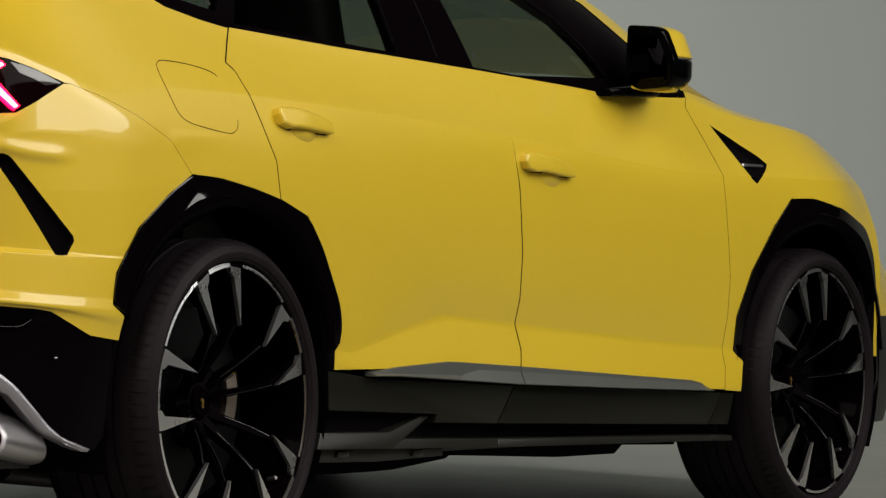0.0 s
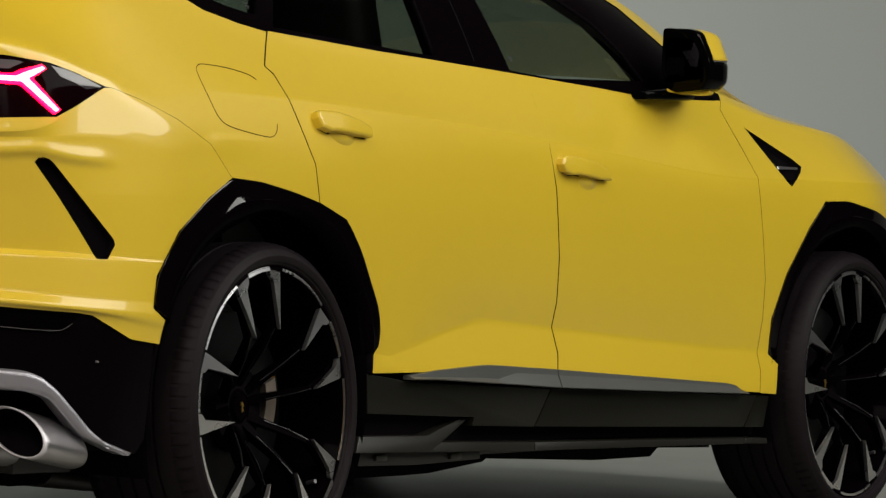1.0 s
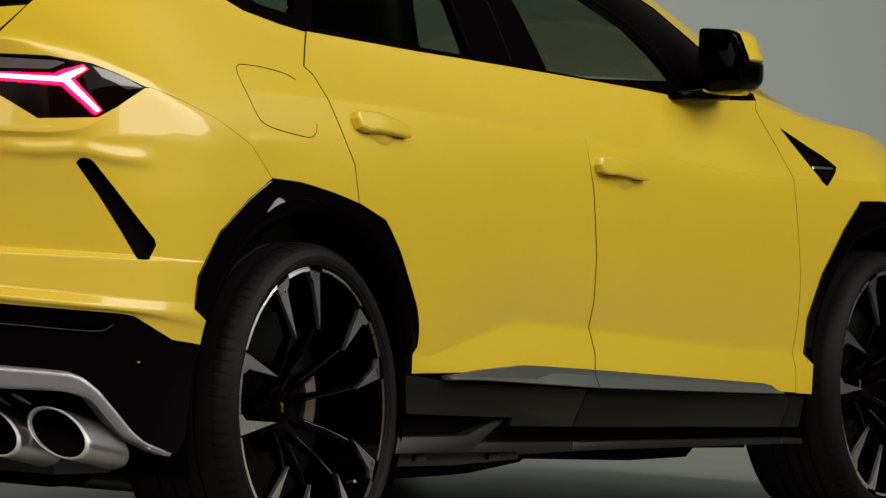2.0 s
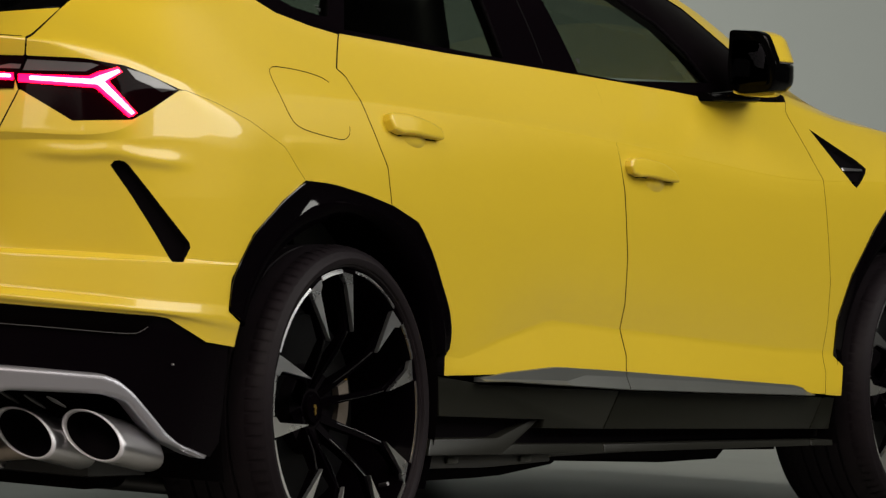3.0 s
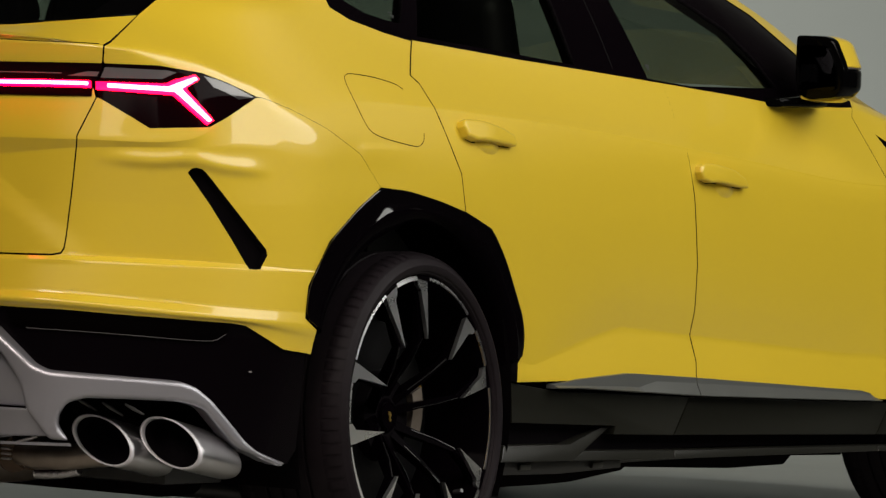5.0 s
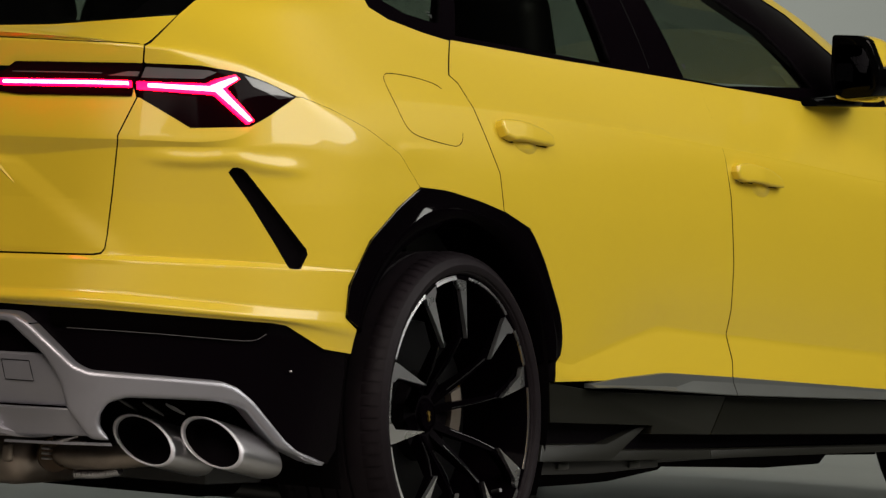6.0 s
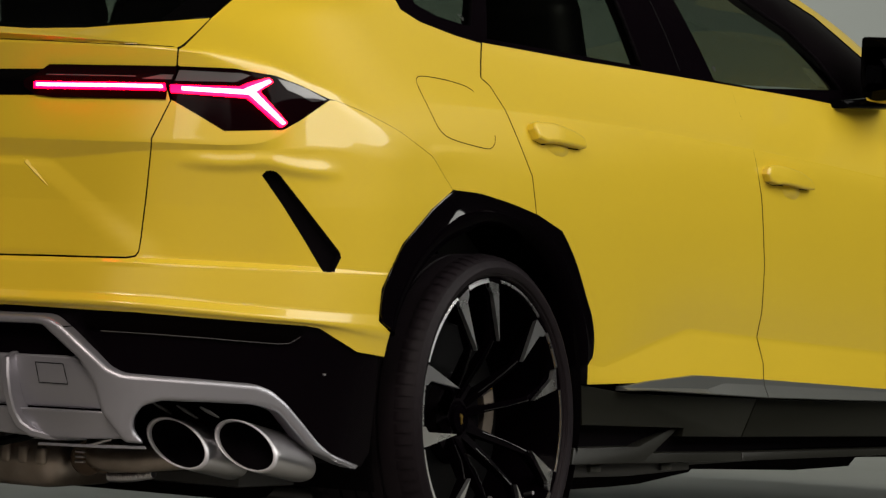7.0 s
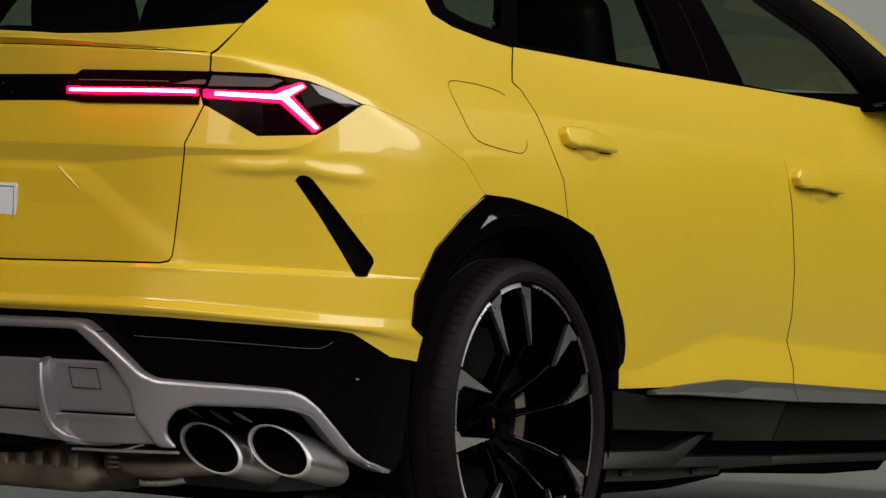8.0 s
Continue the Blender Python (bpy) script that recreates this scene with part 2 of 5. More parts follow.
def body_surface():
    """Grid (along, up, xyz) of the right flank and rear half, y negative, and its outward normals."""
    along = np.concatenate([np.arange(0, 2, 0.03), np.arange(2, 6, 0.07), np.arange(6, 14.001, 0.045)])
    lines = np.array([np.column_stack([np.interp(along, range(15), ln[:, 0]), catmull(ln[:, 1:], along)]) for ln in BODY_LINES])
    for n, ln in enumerate(BODY_LINES):
        lines[n, :, 0] = catmull(ln[:, :1], along)[:, 0]
        if n == 3:
            straight = np.interp(along, range(15), ln[:, 2])
            lines[n, :, 2] = np.where(along > 7, straight, lines[n, :, 2])
    up = np.concatenate([np.linspace(n, n + 1, c, endpoint=False) for n, c in enumerate((9, 2, 3, 6, 3, 7, 24, 7, 6, 6, 8, 14))] + [[12.0]])
    up = np.unique(np.concatenate([up] + [[n - 0.09, n + 0.09] for n in (3, 4, 5, 7, 8, 10)]).round(4))
    blend = np.clip((along - 4.2) / 1.8, 0, 1)
    blend = blend * blend * (3 - 2 * blend)
    out = np.zeros((len(along), len(up), 3))
    for i in range(len(along)):
        col = lines[:, i]
        base = np.floor(np.minimum(up, 11.999)).astype(int)
        f = (up - base)[:, None]
        straight = col[base] * (1 - f) + col[base + 1] * f
        soft = straight.copy()
        for a, b in zip(CRISP[:-1], CRISP[1:]):
            if b - a > 1:
                pick = (up >= a) & (up <= b)
                soft[pick] = catmull(col[a:b + 1], up[pick] - a)
        out[i] = straight * (1 - blend[i]) + soft * blend[i]
    # a little crown in the shoulder and in the glass
    for a, b, rise in ((10, 11, -0.010), (11, 12, 0.03)):
        pick = (up >= a) & (up <= b)
        f = up[pick] - a
        out[:, pick, 1] += rise * 4 * f * (1 - f) * (np.clip((along - 5.5) / 2, 0, 1) * np.clip((11.6 - along) / 1.2, 0, 1))[:, None]
    # one smooth haunch behind the lamps
    ease = lambda v: np.clip(v, 0, 1) ** 2 * (3 - 2 * np.clip(v, 0, 1))
    mask = (ease((along - 4.3) / 0.5) * (1 - ease((along - 8.0) / 1.0)))[:, None] * (ease((up - 6.8) / 1.0) * (1 - ease((up - 9.3) / 0.6)))[None, :]
    for _ in range(80):
        near = out.copy()
        near[1:-1, 1:-1] = (out[2:, 1:-1] + out[:-2, 1:-1] + out[1:-1, 2:] + out[1:-1, :-2]) / 4
        out += 0.6 * mask[:, :, None] * (near - out)
    # softly rounded shoulder over and behind the lamps
    mask = (ease((along - 2.2) / 0.4) * (1 - ease((along - 5.2) / 0.9)))[:, None] * np.exp(-((up - 10.06) / 0.2) ** 2)[None, :]
    for _ in range(6):
        near = out.copy()
        near[1:-1, 1:-1] = (out[1:-1, 2:] + out[1:-1, :-2]) / 2
        out += 0.6 * mask[:, :, None] * (near - out)
    # fine undercut below the shoulder crease of the doors
    dip = np.exp(-((up - 9.86) / 0.09) ** 2)[None, :] * (ease((along - 7.2) / 0.8) * (1 - ease((along - 11.6) / 1.0)))[:, None]
    out[:, :, 1] -= 0.0009 * dip
    # rolled brow over the bumper slot
    s, z = out[:, :, 0] + out[:, :, 1], out[:, :, 2]
    off = z - (0.940 - 0.030 * (s - 0.05) + 0.010 * np.exp(-((s - 0.08) / 0.08) ** 2))
    reach = np.clip((s + 0.24) / 0.16, 0, 1) * np.clip((0.38 - s) / 0.14, 0, 1)
    swell = 0.0078 * np.exp(-np.where(off > 0, off / 0.020, off / 0.012) ** 2) * reach * reach * (3 - 2 * reach)
    out[:, :, 0] -= swell * 0.6
    out[:, :, 1] += swell * 0.8
    # fine edge where the wheel arch bulges out of the quarter panel
    off = z - 0.994
    reach = np.clip((s - 0.69) / 0.03, 0, 1) * np.clip((1.0 - s) / 0.22, 0, 1)
    out[:, :, 1] += 0.0035 * np.exp(-np.where(off > 0, off / 0.006, off / 0.05) ** 2) * reach
    # raised panel round the number plate in the tailgate
    w, z = out[:, :, 1], out[:, :, 2]
    inward = (w - 0.379) * -0.539 + (z - 0.938) * -0.841
    band = np.clip((z - 0.722) / 0.012, 0, 1) * np.clip((0.945 - z) / 0.02, 0, 1) * np.clip((0.75 - w) / 0.05, 0, 1)
    fold = np.clip(inward / 0.042 + 1, 0, 1)
    out[:, :, 0] -= 0.0085 * fold * band * (out[:, :, 0] < -0.9)
    out[:, :, 1] *= -1
    du, dv = np.gradient(out, axis=0), np.gradient(out, axis=1)
    normal = np.cross(du, dv)
    normal /= np.linalg.norm(normal, axis=2, keepdims=True) + 1e-12
    return out, normal


SKIN, SKIN_N = body_surface()
# ---- outlines on the body surface: (x + half width, z) ----
TAILGATE = [(-1.2, 1.222), (-0.765, 1.224), (-0.567, 1.228), (-0.441, 1.232), (-0.297, 1.244), (-0.064, 1.261), (-0.179, 1.194), (-0.2, 1.186), (-0.2, 1.151), (-0.224, 1.101), (-0.214, 1.075), (-0.27, 0.991), (-0.268, 0.967), (-0.276, 0.864), (-0.286, 0.779), (-0.293, 0.748), (-0.304, 0.737), (-0.33, 0.733), (-0.536, 0.729), (-0.738, 0.724), (-1.2, 0.724)]
BUMPER_INNER = [(-1.2, 0.724), (-0.738, 0.724), (-0.536, 0.729), (-0.33, 0.733), (-0.304, 0.737), (-0.293, 0.748), (-0.286, 0.779), (-0.276, 0.864), (-0.268, 0.967), (-0.27, 0.991), (-0.214, 1.075), (-0.207, 1.074), (-0.05, 1.014), (0.143, 1.022), (0.09, 0.932), (0.078, 0.922), (0.154, 0.856), (0.235, 0.778), (0.294, 0.718), (0.313, 0.717), (0.423, 0.544), (0.287, 0.595), (0.238, 0.6), (0.05, 0.607), (-0.306, 0.62), (-0.621, 0.622), (-0.761, 0.62), (-1.2, 0.62)]
BUMPER_OUTER = [(0.143, 1.022), (0.206, 1.046), (0.305, 1.091), (0.327, 1.092), (0.434, 1.069), (0.565, 1.032), (0.7, 0.979), (0.788, 0.905), (0.697, 0.859), (0.584, 0.783), (0.506, 0.683), (0.497, 0.612), (0.541, 0.587), (0.527, 0.533), (0.423, 0.544), (0.313, 0.717), (0.334, 0.718), (0.357, 0.749), (0.352, 0.761), (0.179, 0.893), (0.152, 0.9135), (0.138, 0.924), (0.124, 0.931), (0.106, 0.934), (0.09, 0.932)]
QUARTER = [(-0.2, 1.186), (-0.2, 1.151), (-0.193, 1.148), (-0.026, 1.149), (0.115, 1.138), (0.204, 1.12), (0.308, 1.093), (0.327, 1.092), (0.434, 1.069), (0.565, 1.032), (0.7, 0.979), (0.788, 0.905), (0.903, 0.898), (1.041, 0.876), (1.158, 0.854), (1.135, 0.943), (1.106, 0.982), (1.03, 1.091), (0.987, 1.148), (0.954, 1.166), (0.988, 1.249), (0.873, 1.263), (0.729, 1.287), (0.651, 1.312), (0.631, 1.34), (0.62, 1.38), (0.68, 1.43), (0.8, 1.485), (1, 1.525), (1.4, 1.55), (1.8, 1.555), (2.1, 1.535), (2.2, 1.8), (-0.2, 1.8), (0.034, 1.313), (-0.064, 1.261), (-0.179, 1.194)]
REAR_DOOR = [(0.992, 1.253), (1.465, 1.227), (1.693, 1.217), (2.167, 1.195), (2.206, 1.105), (2.221, 1.034), (2.266, 0.907), (2.301, 0.735), (2.305, 0.619), (2.292, 0.558), (2.32, 0.489), (2.317, 0.45), (2.306, 0.41), (2.029, 0.451), (1.603, 0.45), (1.424, 0.451), (1.428, 0.499), (1.443, 0.512), (1.452, 0.554), (1.439, 0.608), (1.349, 0.742), (1.28, 0.815), (1.158, 0.854), (1.135, 0.943), (1.106, 0.982), (1.03, 1.091), (0.987, 1.148), (0.954, 1.166)]
FRONT_DOOR = [(2.1622, 1.195), (2.551, 1.176), (2.817, 1.159), (3.134, 1.165), (3.215, 1.168), (3.204, 1.14), (3.299, 1.042), (3.371, 0.959), (3.376, 0.929), (3.417, 0.774), (3.44, 0.681), (3.441, 0.571), (3.421, 0.477), (3.439, 0.431), (3.435, 0.368), (2.306, 0.41), (2.317, 0.45), (2.32, 0.489), (2.292, 0.558), (2.305, 0.619), (2.301, 0.735), (2.266, 0.907), (2.2162, 1.034), (2.2012, 1.105)]
FENDER_FRONT = [(3.215, 1.168), (3.333, 1.096), (3.593, 1.016), (3.642, 0.995), (3.631, 0.981), (3.568, 0.939), (3.771, 0.902), (3.904, 0.904), (4.085, 0.878), (4.271, 0.823), (4.326, 0.749), (4.36, 0.6), (4.37, 0.45), (4.55, 0.44), (4.55, 1.2), (3.2, 1.25)]
FENDER_REAR = [(3.215, 1.168), (3.333, 1.096), (3.454, 1.011), (3.541, 0.951), (3.568, 0.939), (3.771, 0.902), (3.677, 0.824), (3.561, 0.697), (3.49, 0.571), (3.483, 0.474), (3.542, 0.445), (3.53, 0.363), (3.435, 0.368), (3.439, 0.431), (3.421, 0.477), (3.441, 0.571), (3.44, 0.681), (3.417, 0.774), (3.376, 0.929), (3.371, 0.959), (3.299, 1.042), (3.204, 1.14)]
VENT = [(3.333, 1.096), (3.593, 1.016), (3.642, 0.995), (3.631, 0.981), (3.568, 0.939), (3.541, 0.951), (3.454, 1.011)]
SLOT = [(0.09, 0.932), (0.106, 0.934), (0.124, 0.931), (0.138, 0.924), (0.152, 0.9135), (0.179, 0.893), (0.352, 0.761), (0.357, 0.749), (0.334, 0.718), (0.313, 0.717), (0.294, 0.718), (0.235, 0.778), (0.154, 0.856), (0.078, 0.922)]
LAMP_TAILGATE = [(-0.627, 1.106), (-0.622, 1.112), (-0.587, 1.127), (-0.56, 1.144), (-0.201, 1.149), (-0.203, 1.132), (-0.226, 1.1), (-0.231, 1.077), (-0.549, 1.073), (-0.593, 1.077), (-0.623, 1.093)]
LAMP_BAND = [(-1.2, 1.128), (-0.778, 1.129), (-0.575, 1.134), (-0.549, 1.078), (-0.775, 1.072), (-1.2, 1.072)]
LAMP_CORNER = [(-0.189, 1.147), (-0.026, 1.148), (0.115, 1.136), (0.204, 1.118), (0.303, 1.092), (0.202, 1.047), (0.143, 1.023), (-0.05, 1.016), (-0.207, 1.075), (-0.221, 1.1)]
LAMP_TRIM = [(-0.194, 1.141), (0.002, 1.14), (0.03, 1.136), (-0.015, 1.121), (-0.205, 1.118)]
BAR_INNER = [(-0.583, 1.104), (-0.238, 1.107), (-0.238, 1.099), (-0.583, 1.096)]
BAR_INNER_HALO = [(-0.592, 1.109), (-0.23, 1.112), (-0.229, 1.093), (-0.592, 1.089)]
BAR_CORNER = [(-0.185, 1.106), (0.005, 1.105), (0.03, 1.113), (0.089, 1.128), (0.097, 1.123), (0.045, 1.101), (0.145, 1.036), (0.134, 1.032), (0.024, 1.094), (-0.185, 1.097)]
BAR_HALO = [(-0.22, 1.111), (-0.003, 1.113), (0.022, 1.122), (0.089, 1.135), (0.108, 1.123), (0.063, 1.102), (0.156, 1.036), (0.131, 1.024), (0.021, 1.085), (-0.219, 1.09)]
LENS_REFLECTION = [(0.122, 1.132), (0.167, 1.126), (0.223, 1.114), (0.296, 1.092), (0.243, 1.085), (0.198, 1.099), (0.154, 1.109)]
BAND_DOTS = [(-0.752, 1.098), (-0.778, 1.109)]
SCREW = (0.304, 0.499)
LENS_LINE = [(-0.564, 1.124), (-0.317, 1.126), (-0.317, 1.124), (-0.564, 1.122)]
LENS_WEDGE = [(-0.301, 1.12), (-0.245, 1.131), (-0.21, 1.131), (-0.216, 1.121)]
QMARK = [(0.905, 1.317), (0.925, 1.317), (0.924, 1.314), (0.905, 1.315)]
QMARK_LOWER = [(0.914, 1.311), (0.931, 1.31), (0.929, 1.302), (0.924, 1.302), (0.923, 1.307), (0.913, 1.308)]
FMARK = [(2.094, 1.241), (2.111, 1.241), (2.113, 1.229), (2.104, 1.227), (2.102, 1.234), (2.093, 1.236)]
FUEL = [(0.908, 1.132), (0.88, 1.144), (0.79, 1.156), (0.689, 1.161), (0.67, 1.156), (0.663, 1.145), (0.687, 1.104), (0.73, 1.042), (0.758, 1.026), (0.802, 1.016), (0.936, 1), (0.957, 1.003), (0.974, 1.014), (0.975, 1.033)]
ARCH_REAR = [(0.541, 0.587), (0.497, 0.612), (0.506, 0.683), (0.584, 0.783), (0.697, 0.859), (0.788, 0.905), (0.903, 0.899), (1.041, 0.878), (1.158, 0.854), (1.28, 0.815), (1.349, 0.742), (1.439, 0.608), (1.452, 0.554), (1.443, 0.512), (1.428, 0.499)]
ARCH_FRONT = [(3.542, 0.445), (3.483, 0.474), (3.49, 0.571), (3.561, 0.697), (3.677, 0.824), (3.771, 0.902), (3.904, 0.904), (4.085, 0.878), (4.271, 0.823), (4.326, 0.749), (4.36, 0.6), (4.37, 0.45)]
QGLASS = [(0.708, 1.344), (0.72, 1.329), (0.807, 1.305), (0.927, 1.289), (0.952, 1.29), (0.972, 1.358), (0.99, 1.46), (0.86, 1.43), (0.72, 1.385)]
RGLASS = [(1.029, 1.361), (1.018, 1.262), (1.733, 1.223), (1.64, 1.388), (1.57, 1.53), (1.35, 1.53), (1.12, 1.49)]
FGLASS = [(1.925, 1.407), (2.091, 1.203), (2.312, 1.191), (2.786, 1.203), (2.672, 1.282), (2.54, 1.351), (2.313, 1.426), (2.196, 1.475), (2, 1.51), (1.84, 1.53)]
SURROUND_LOWER = [(0.631, 1.34), (0.651, 1.312), (0.729, 1.287), (0.873, 1.263), (0.989, 1.251), (1.224, 1.242), (1.485, 1.228), (1.754, 1.212), (2.067, 1.198), (2.488, 1.178), (2.818, 1.161), (3.134, 1.166), (3.198, 1.186), (3.155, 1.203), (2.906, 1.316), (2.72, 1.399), (2.313, 1.426), (2.54, 1.351), (2.672, 1.282), (2.786, 1.203), (2.312, 1.191), (2.091, 1.203), (1.925, 1.407), (1.64, 1.388), (1.733, 1.223), (1.018, 1.262), (1.029, 1.361), (0.972, 1.358), (0.952, 1.29), (0.927, 1.289), (0.807, 1.305), (0.72, 1.329), (0.708, 1.344)]
SURROUND_UPPER = [(0.631, 1.34), (0.708, 1.344), (0.72, 1.385), (0.86, 1.43), (0.99, 1.46), (0.972, 1.358), (1.029, 1.361), (1.12, 1.49), (1.35, 1.53), (1.57, 1.53), (1.64, 1.388), (1.925, 1.407), (1.84, 1.53), (2, 1.51), (2.196, 1.475), (2.313, 1.426), (2.72, 1.399), (2.4, 1.49), (2.1, 1.535), (1.8, 1.555), (1.4, 1.55), (1, 1.525), (0.8, 1.485), (0.68, 1.43), (0.62, 1.38)]
APILLAR = [(3.198, 1.186), (3.155, 1.203), (2.906, 1.316), (2.72, 1.399), (2.4, 1.49), (2.1, 1.535), (2.2, 1.8), (2.9, 1.65), (3.5, 1.3), (3.5, 1.15)]
REARGLASS = [(-1.2, 1.222), (-0.764, 1.226), (-0.567, 1.229), (-0.441, 1.233), (-0.297, 1.245), (-0.072, 1.262), (0.024, 1.312), (0.05, 1.48), (0, 1.6), (-1.2, 1.6)]
DIFF_FRAME = [(-1.2, 0.603), (-0.774, 0.603), (-0.55, 0.607), (-0.522, 0.604), (-0.479, 0.579), (-0.367, 0.501), (-0.328, 0.489), (-0.13, 0.482), (0.069, 0.473), (0.115, 0.461), (0.164, 0.434), (0.274, 0.348), (0.325, 0.32), (0.391, 0.301), (0.41, 0.285), (0.246, 0.333), (0.137, 0.415), (0.1, 0.424), (0.054, 0.43), (-0.091, 0.433), (-0.223, 0.434), (-0.273, 0.422), (-0.294, 0.397), (-0.295, 0.37), (-0.263, 0.341), (-0.319, 0.343), (-0.38, 0.404), (-0.4, 0.464), (-0.443, 0.516), (-0.546, 0.586), (-0.773, 0.582), (-1.2, 0.583)]
DIFF_PLATE = [(-1.2, 0.513), (-0.764, 0.515), (-0.444, 0.52), (-0.399, 0.463), (-0.378, 0.409), (-0.617, 0.406), (-0.757, 0.405), (-1.2, 0.409)]
DIFF_LOWER = [(-1.2, 0.398), (-0.758, 0.401), (-0.619, 0.402), (-0.378, 0.405), (-0.317, 0.348), (-0.53, 0.34), (-0.755, 0.348), (-1.2, 0.34)]
DIFF_LIP = [(-0.545, 0.33), (-0.316, 0.335), (-0.26, 0.335), (-0.256, 0.329), (-0.315, 0.329), (-0.545, 0.325)]
TOW_CAP = [(-0.568, 0.502), (-0.493, 0.502), (-0.478, 0.459), (-0.555, 0.459)]
REFLECTOR = [(-0.441, 0.582), (0.183, 0.559), (0.224, 0.578), (0.235, 0.592), (0.087, 0.598), (-0.305, 0.61), (-0.458, 0.61)]
GLASS_CORNER = [(-0.231, 1.252), (-0.071, 1.264), (0.024, 1.312), (-0.121, 1.306)]
HANDLE_REAR = [(1.124, 1.062), (1.135, 1.066), (1.196, 1.064), (1.303, 1.049), (1.349, 1.037), (1.362, 1.015), (1.356, 1.01), (1.297, 1.013), (1.246, 1.016), (1.197, 1.019), (1.176, 1.018), (1.14, 1.027), (1.123, 1.049)]
HANDLE_FRONT = [(2.265, 0.984), (2.276, 0.991), (2.32, 0.992), (2.439, 0.979), (2.5, 0.961), (2.522, 0.939), (2.517, 0.934), (2.451, 0.936), (2.396, 0.942), (2.341, 0.946), (2.312, 0.944), (2.277, 0.952), (2.263, 0.97)]
PILLAR_SEAM = [(1.798, 1.4), (1.852, 1.321), (1.891, 1.26), (1.916, 1.22)]
SPOILER_LINE = [(-1.05, 1.192), (-0.786, 1.195), (-0.669, 1.195), (-0.559, 1.194), (-0.402, 1.191), (-0.306, 1.191), (-0.214, 1.19)]
TOW_SEAM = [(-0.568, 0.502), (-0.493, 0.502), (-0.478, 0.459), (-0.555, 0.459)]
REFLECTOR_LINE = [(-0.401, 0.577), (-0.251, 0.575), (-0.074, 0.569), (0.174, 0.558), (0.198, 0.566), (0.22, 0.576)]
VENT_SLAT = [(3.509, 0.997), (3.625, 0.996), (3.63, 0.992), (3.514, 0.99)]
from mathutils.geometry import tessellate_polygon

# ---- mesh tools ----
def mesh_object(name, bm, material, parent=None, label="", flat=False):
    """Links a bmesh as one mesh object under a parent."""
    data = bpy.data.meshes.new(name)
    for f in bm.faces:
        f.smooth = not flat
    bm.to_mesh(data)
    bm.free()
    for m in material if isinstance(material, (list, tuple)) else [material]:
        data.materials.append(m)
    ob = new(name, data)
    ob.parent = parent
    if label:
        ob["label"] = label
    return ob


part = mesh_object


def sharpen(bm, degrees=35):
    bm.normal_update()
    for e in bm.edges:
        if len(e.link_faces) == 2 and e.calc_face_angle(0) > radians(degrees):
            e.smooth = False
    return bm


def rounded(points, radius, steps=3):
    """A closed outline with its corners rounded."""
    out = []
    n = len(points)
    for i in range(n):
        p, a, b = np.array(points[i], float), np.array(points[i - 1], float), np.array(points[(i + 1) % n], float)
        la, lb = np.linalg.norm(a - p), np.linalg.norm(b - p)
        r = min(radius, 0.42 * la, 0.42 * lb)
        if r < 1e-5:
            out.append(tuple(p))
            continue
        s, e = p + (a - p) / la * r, p + (b - p) / lb * r
        for k in range(steps + 1):
            f = k / steps
            out.append(tuple((1 - f) ** 2 * s + 2 * f * (1 - f) * p + f * f * e))
    return out


def shrunk(points, gap):
    """A closed outline moved inwards by gap."""
    p = np.array(points, float)
    area = np.sum(p[:, 0] * np.roll(p[:, 1], -1) - np.roll(p[:, 0], -1) * p[:, 1])
    turn = 1 if area > 0 else -1
    out = []
    for i in range(len(p)):
        a, b = p[i] - p[i - 1], p[(i + 1) % len(p)] - p[i]
        na, nb = np.array([-a[1], a[0]]) * turn, np.array([-b[1], b[0]]) * turn
        na, nb = na / (np.linalg.norm(na) + 1e-9), nb / (np.linalg.norm(nb) + 1e-9)
        m = na + nb
        m = m / max(np.dot(m, m) / 2, 0.35)
        out.append(tuple(p[i] + m * gap))
    return out


def inside(px, pz, poly):
    hit = np.zeros(px.shape, bool)
    for (x0, z0), (x1, z1) in zip(poly, poly[1:] + poly[:1]):
        if z0 != z1:
            hit ^= ((z0 > pz) != (z1 > pz)) & (px < (x1 - x0) * (pz - z0) / (z1 - z0) + x0)
    return hit


def clip(poly, tri):
    """The part of a polygon inside a triangle."""
    (ax, az), (bx, bz), (cx, cz) = tri
    if (bx - ax) * (cz - az) - (bz - az) * (cx - ax) < 0:
        tri = (tri[0], tri[2], tri[1])
    out = poly
    for k in range(3):
        (ax, az), (bx, bz) = tri[k], tri[(k + 1) % 3]
        dx, dz = bx - ax, bz - az
        side = [dx * (q[1] - az) - dz * (q[0] - ax) for q in out]
        kept = []
        for i in range(len(out)):
            p, q, sp, sq = out[i - 1], out[i], side[i - 1], side[i]
            if (sp >= 0) != (sq >= 0):
                f = sp / (sp - sq)
                kept.append((p[0] + f * (q[0] - p[0]), p[1] + f * (q[1] - p[1])))
            if sq >= 0:
                kept.append(q)
        out = kept
        if len(out) < 3:
            return []
    return out


SKIN_S, SKIN_Z = SKIN[:, :, 0] - SKIN[:, :, 1], SKIN[:, :, 2]


def finer(a, k):
    """The grid a with k steps between neighbours."""
    for _ in range(2):
        f = np.linspace(0, len(a) - 1, (len(a) - 1) * k + 1)
        i = np.minimum(f.astype(int), len(a) - 2)
        t = (f - i).reshape((-1,) + (1,) * (a.ndim - 1))
        a = np.swapaxes(a[i] * (1 - t) + a[i + 1] * t, 0, 1)
    return a


GRIDS = {1: (SKIN, SKIN_N), 3: (finer(SKIN, 3), finer(SKIN_N, 3))}


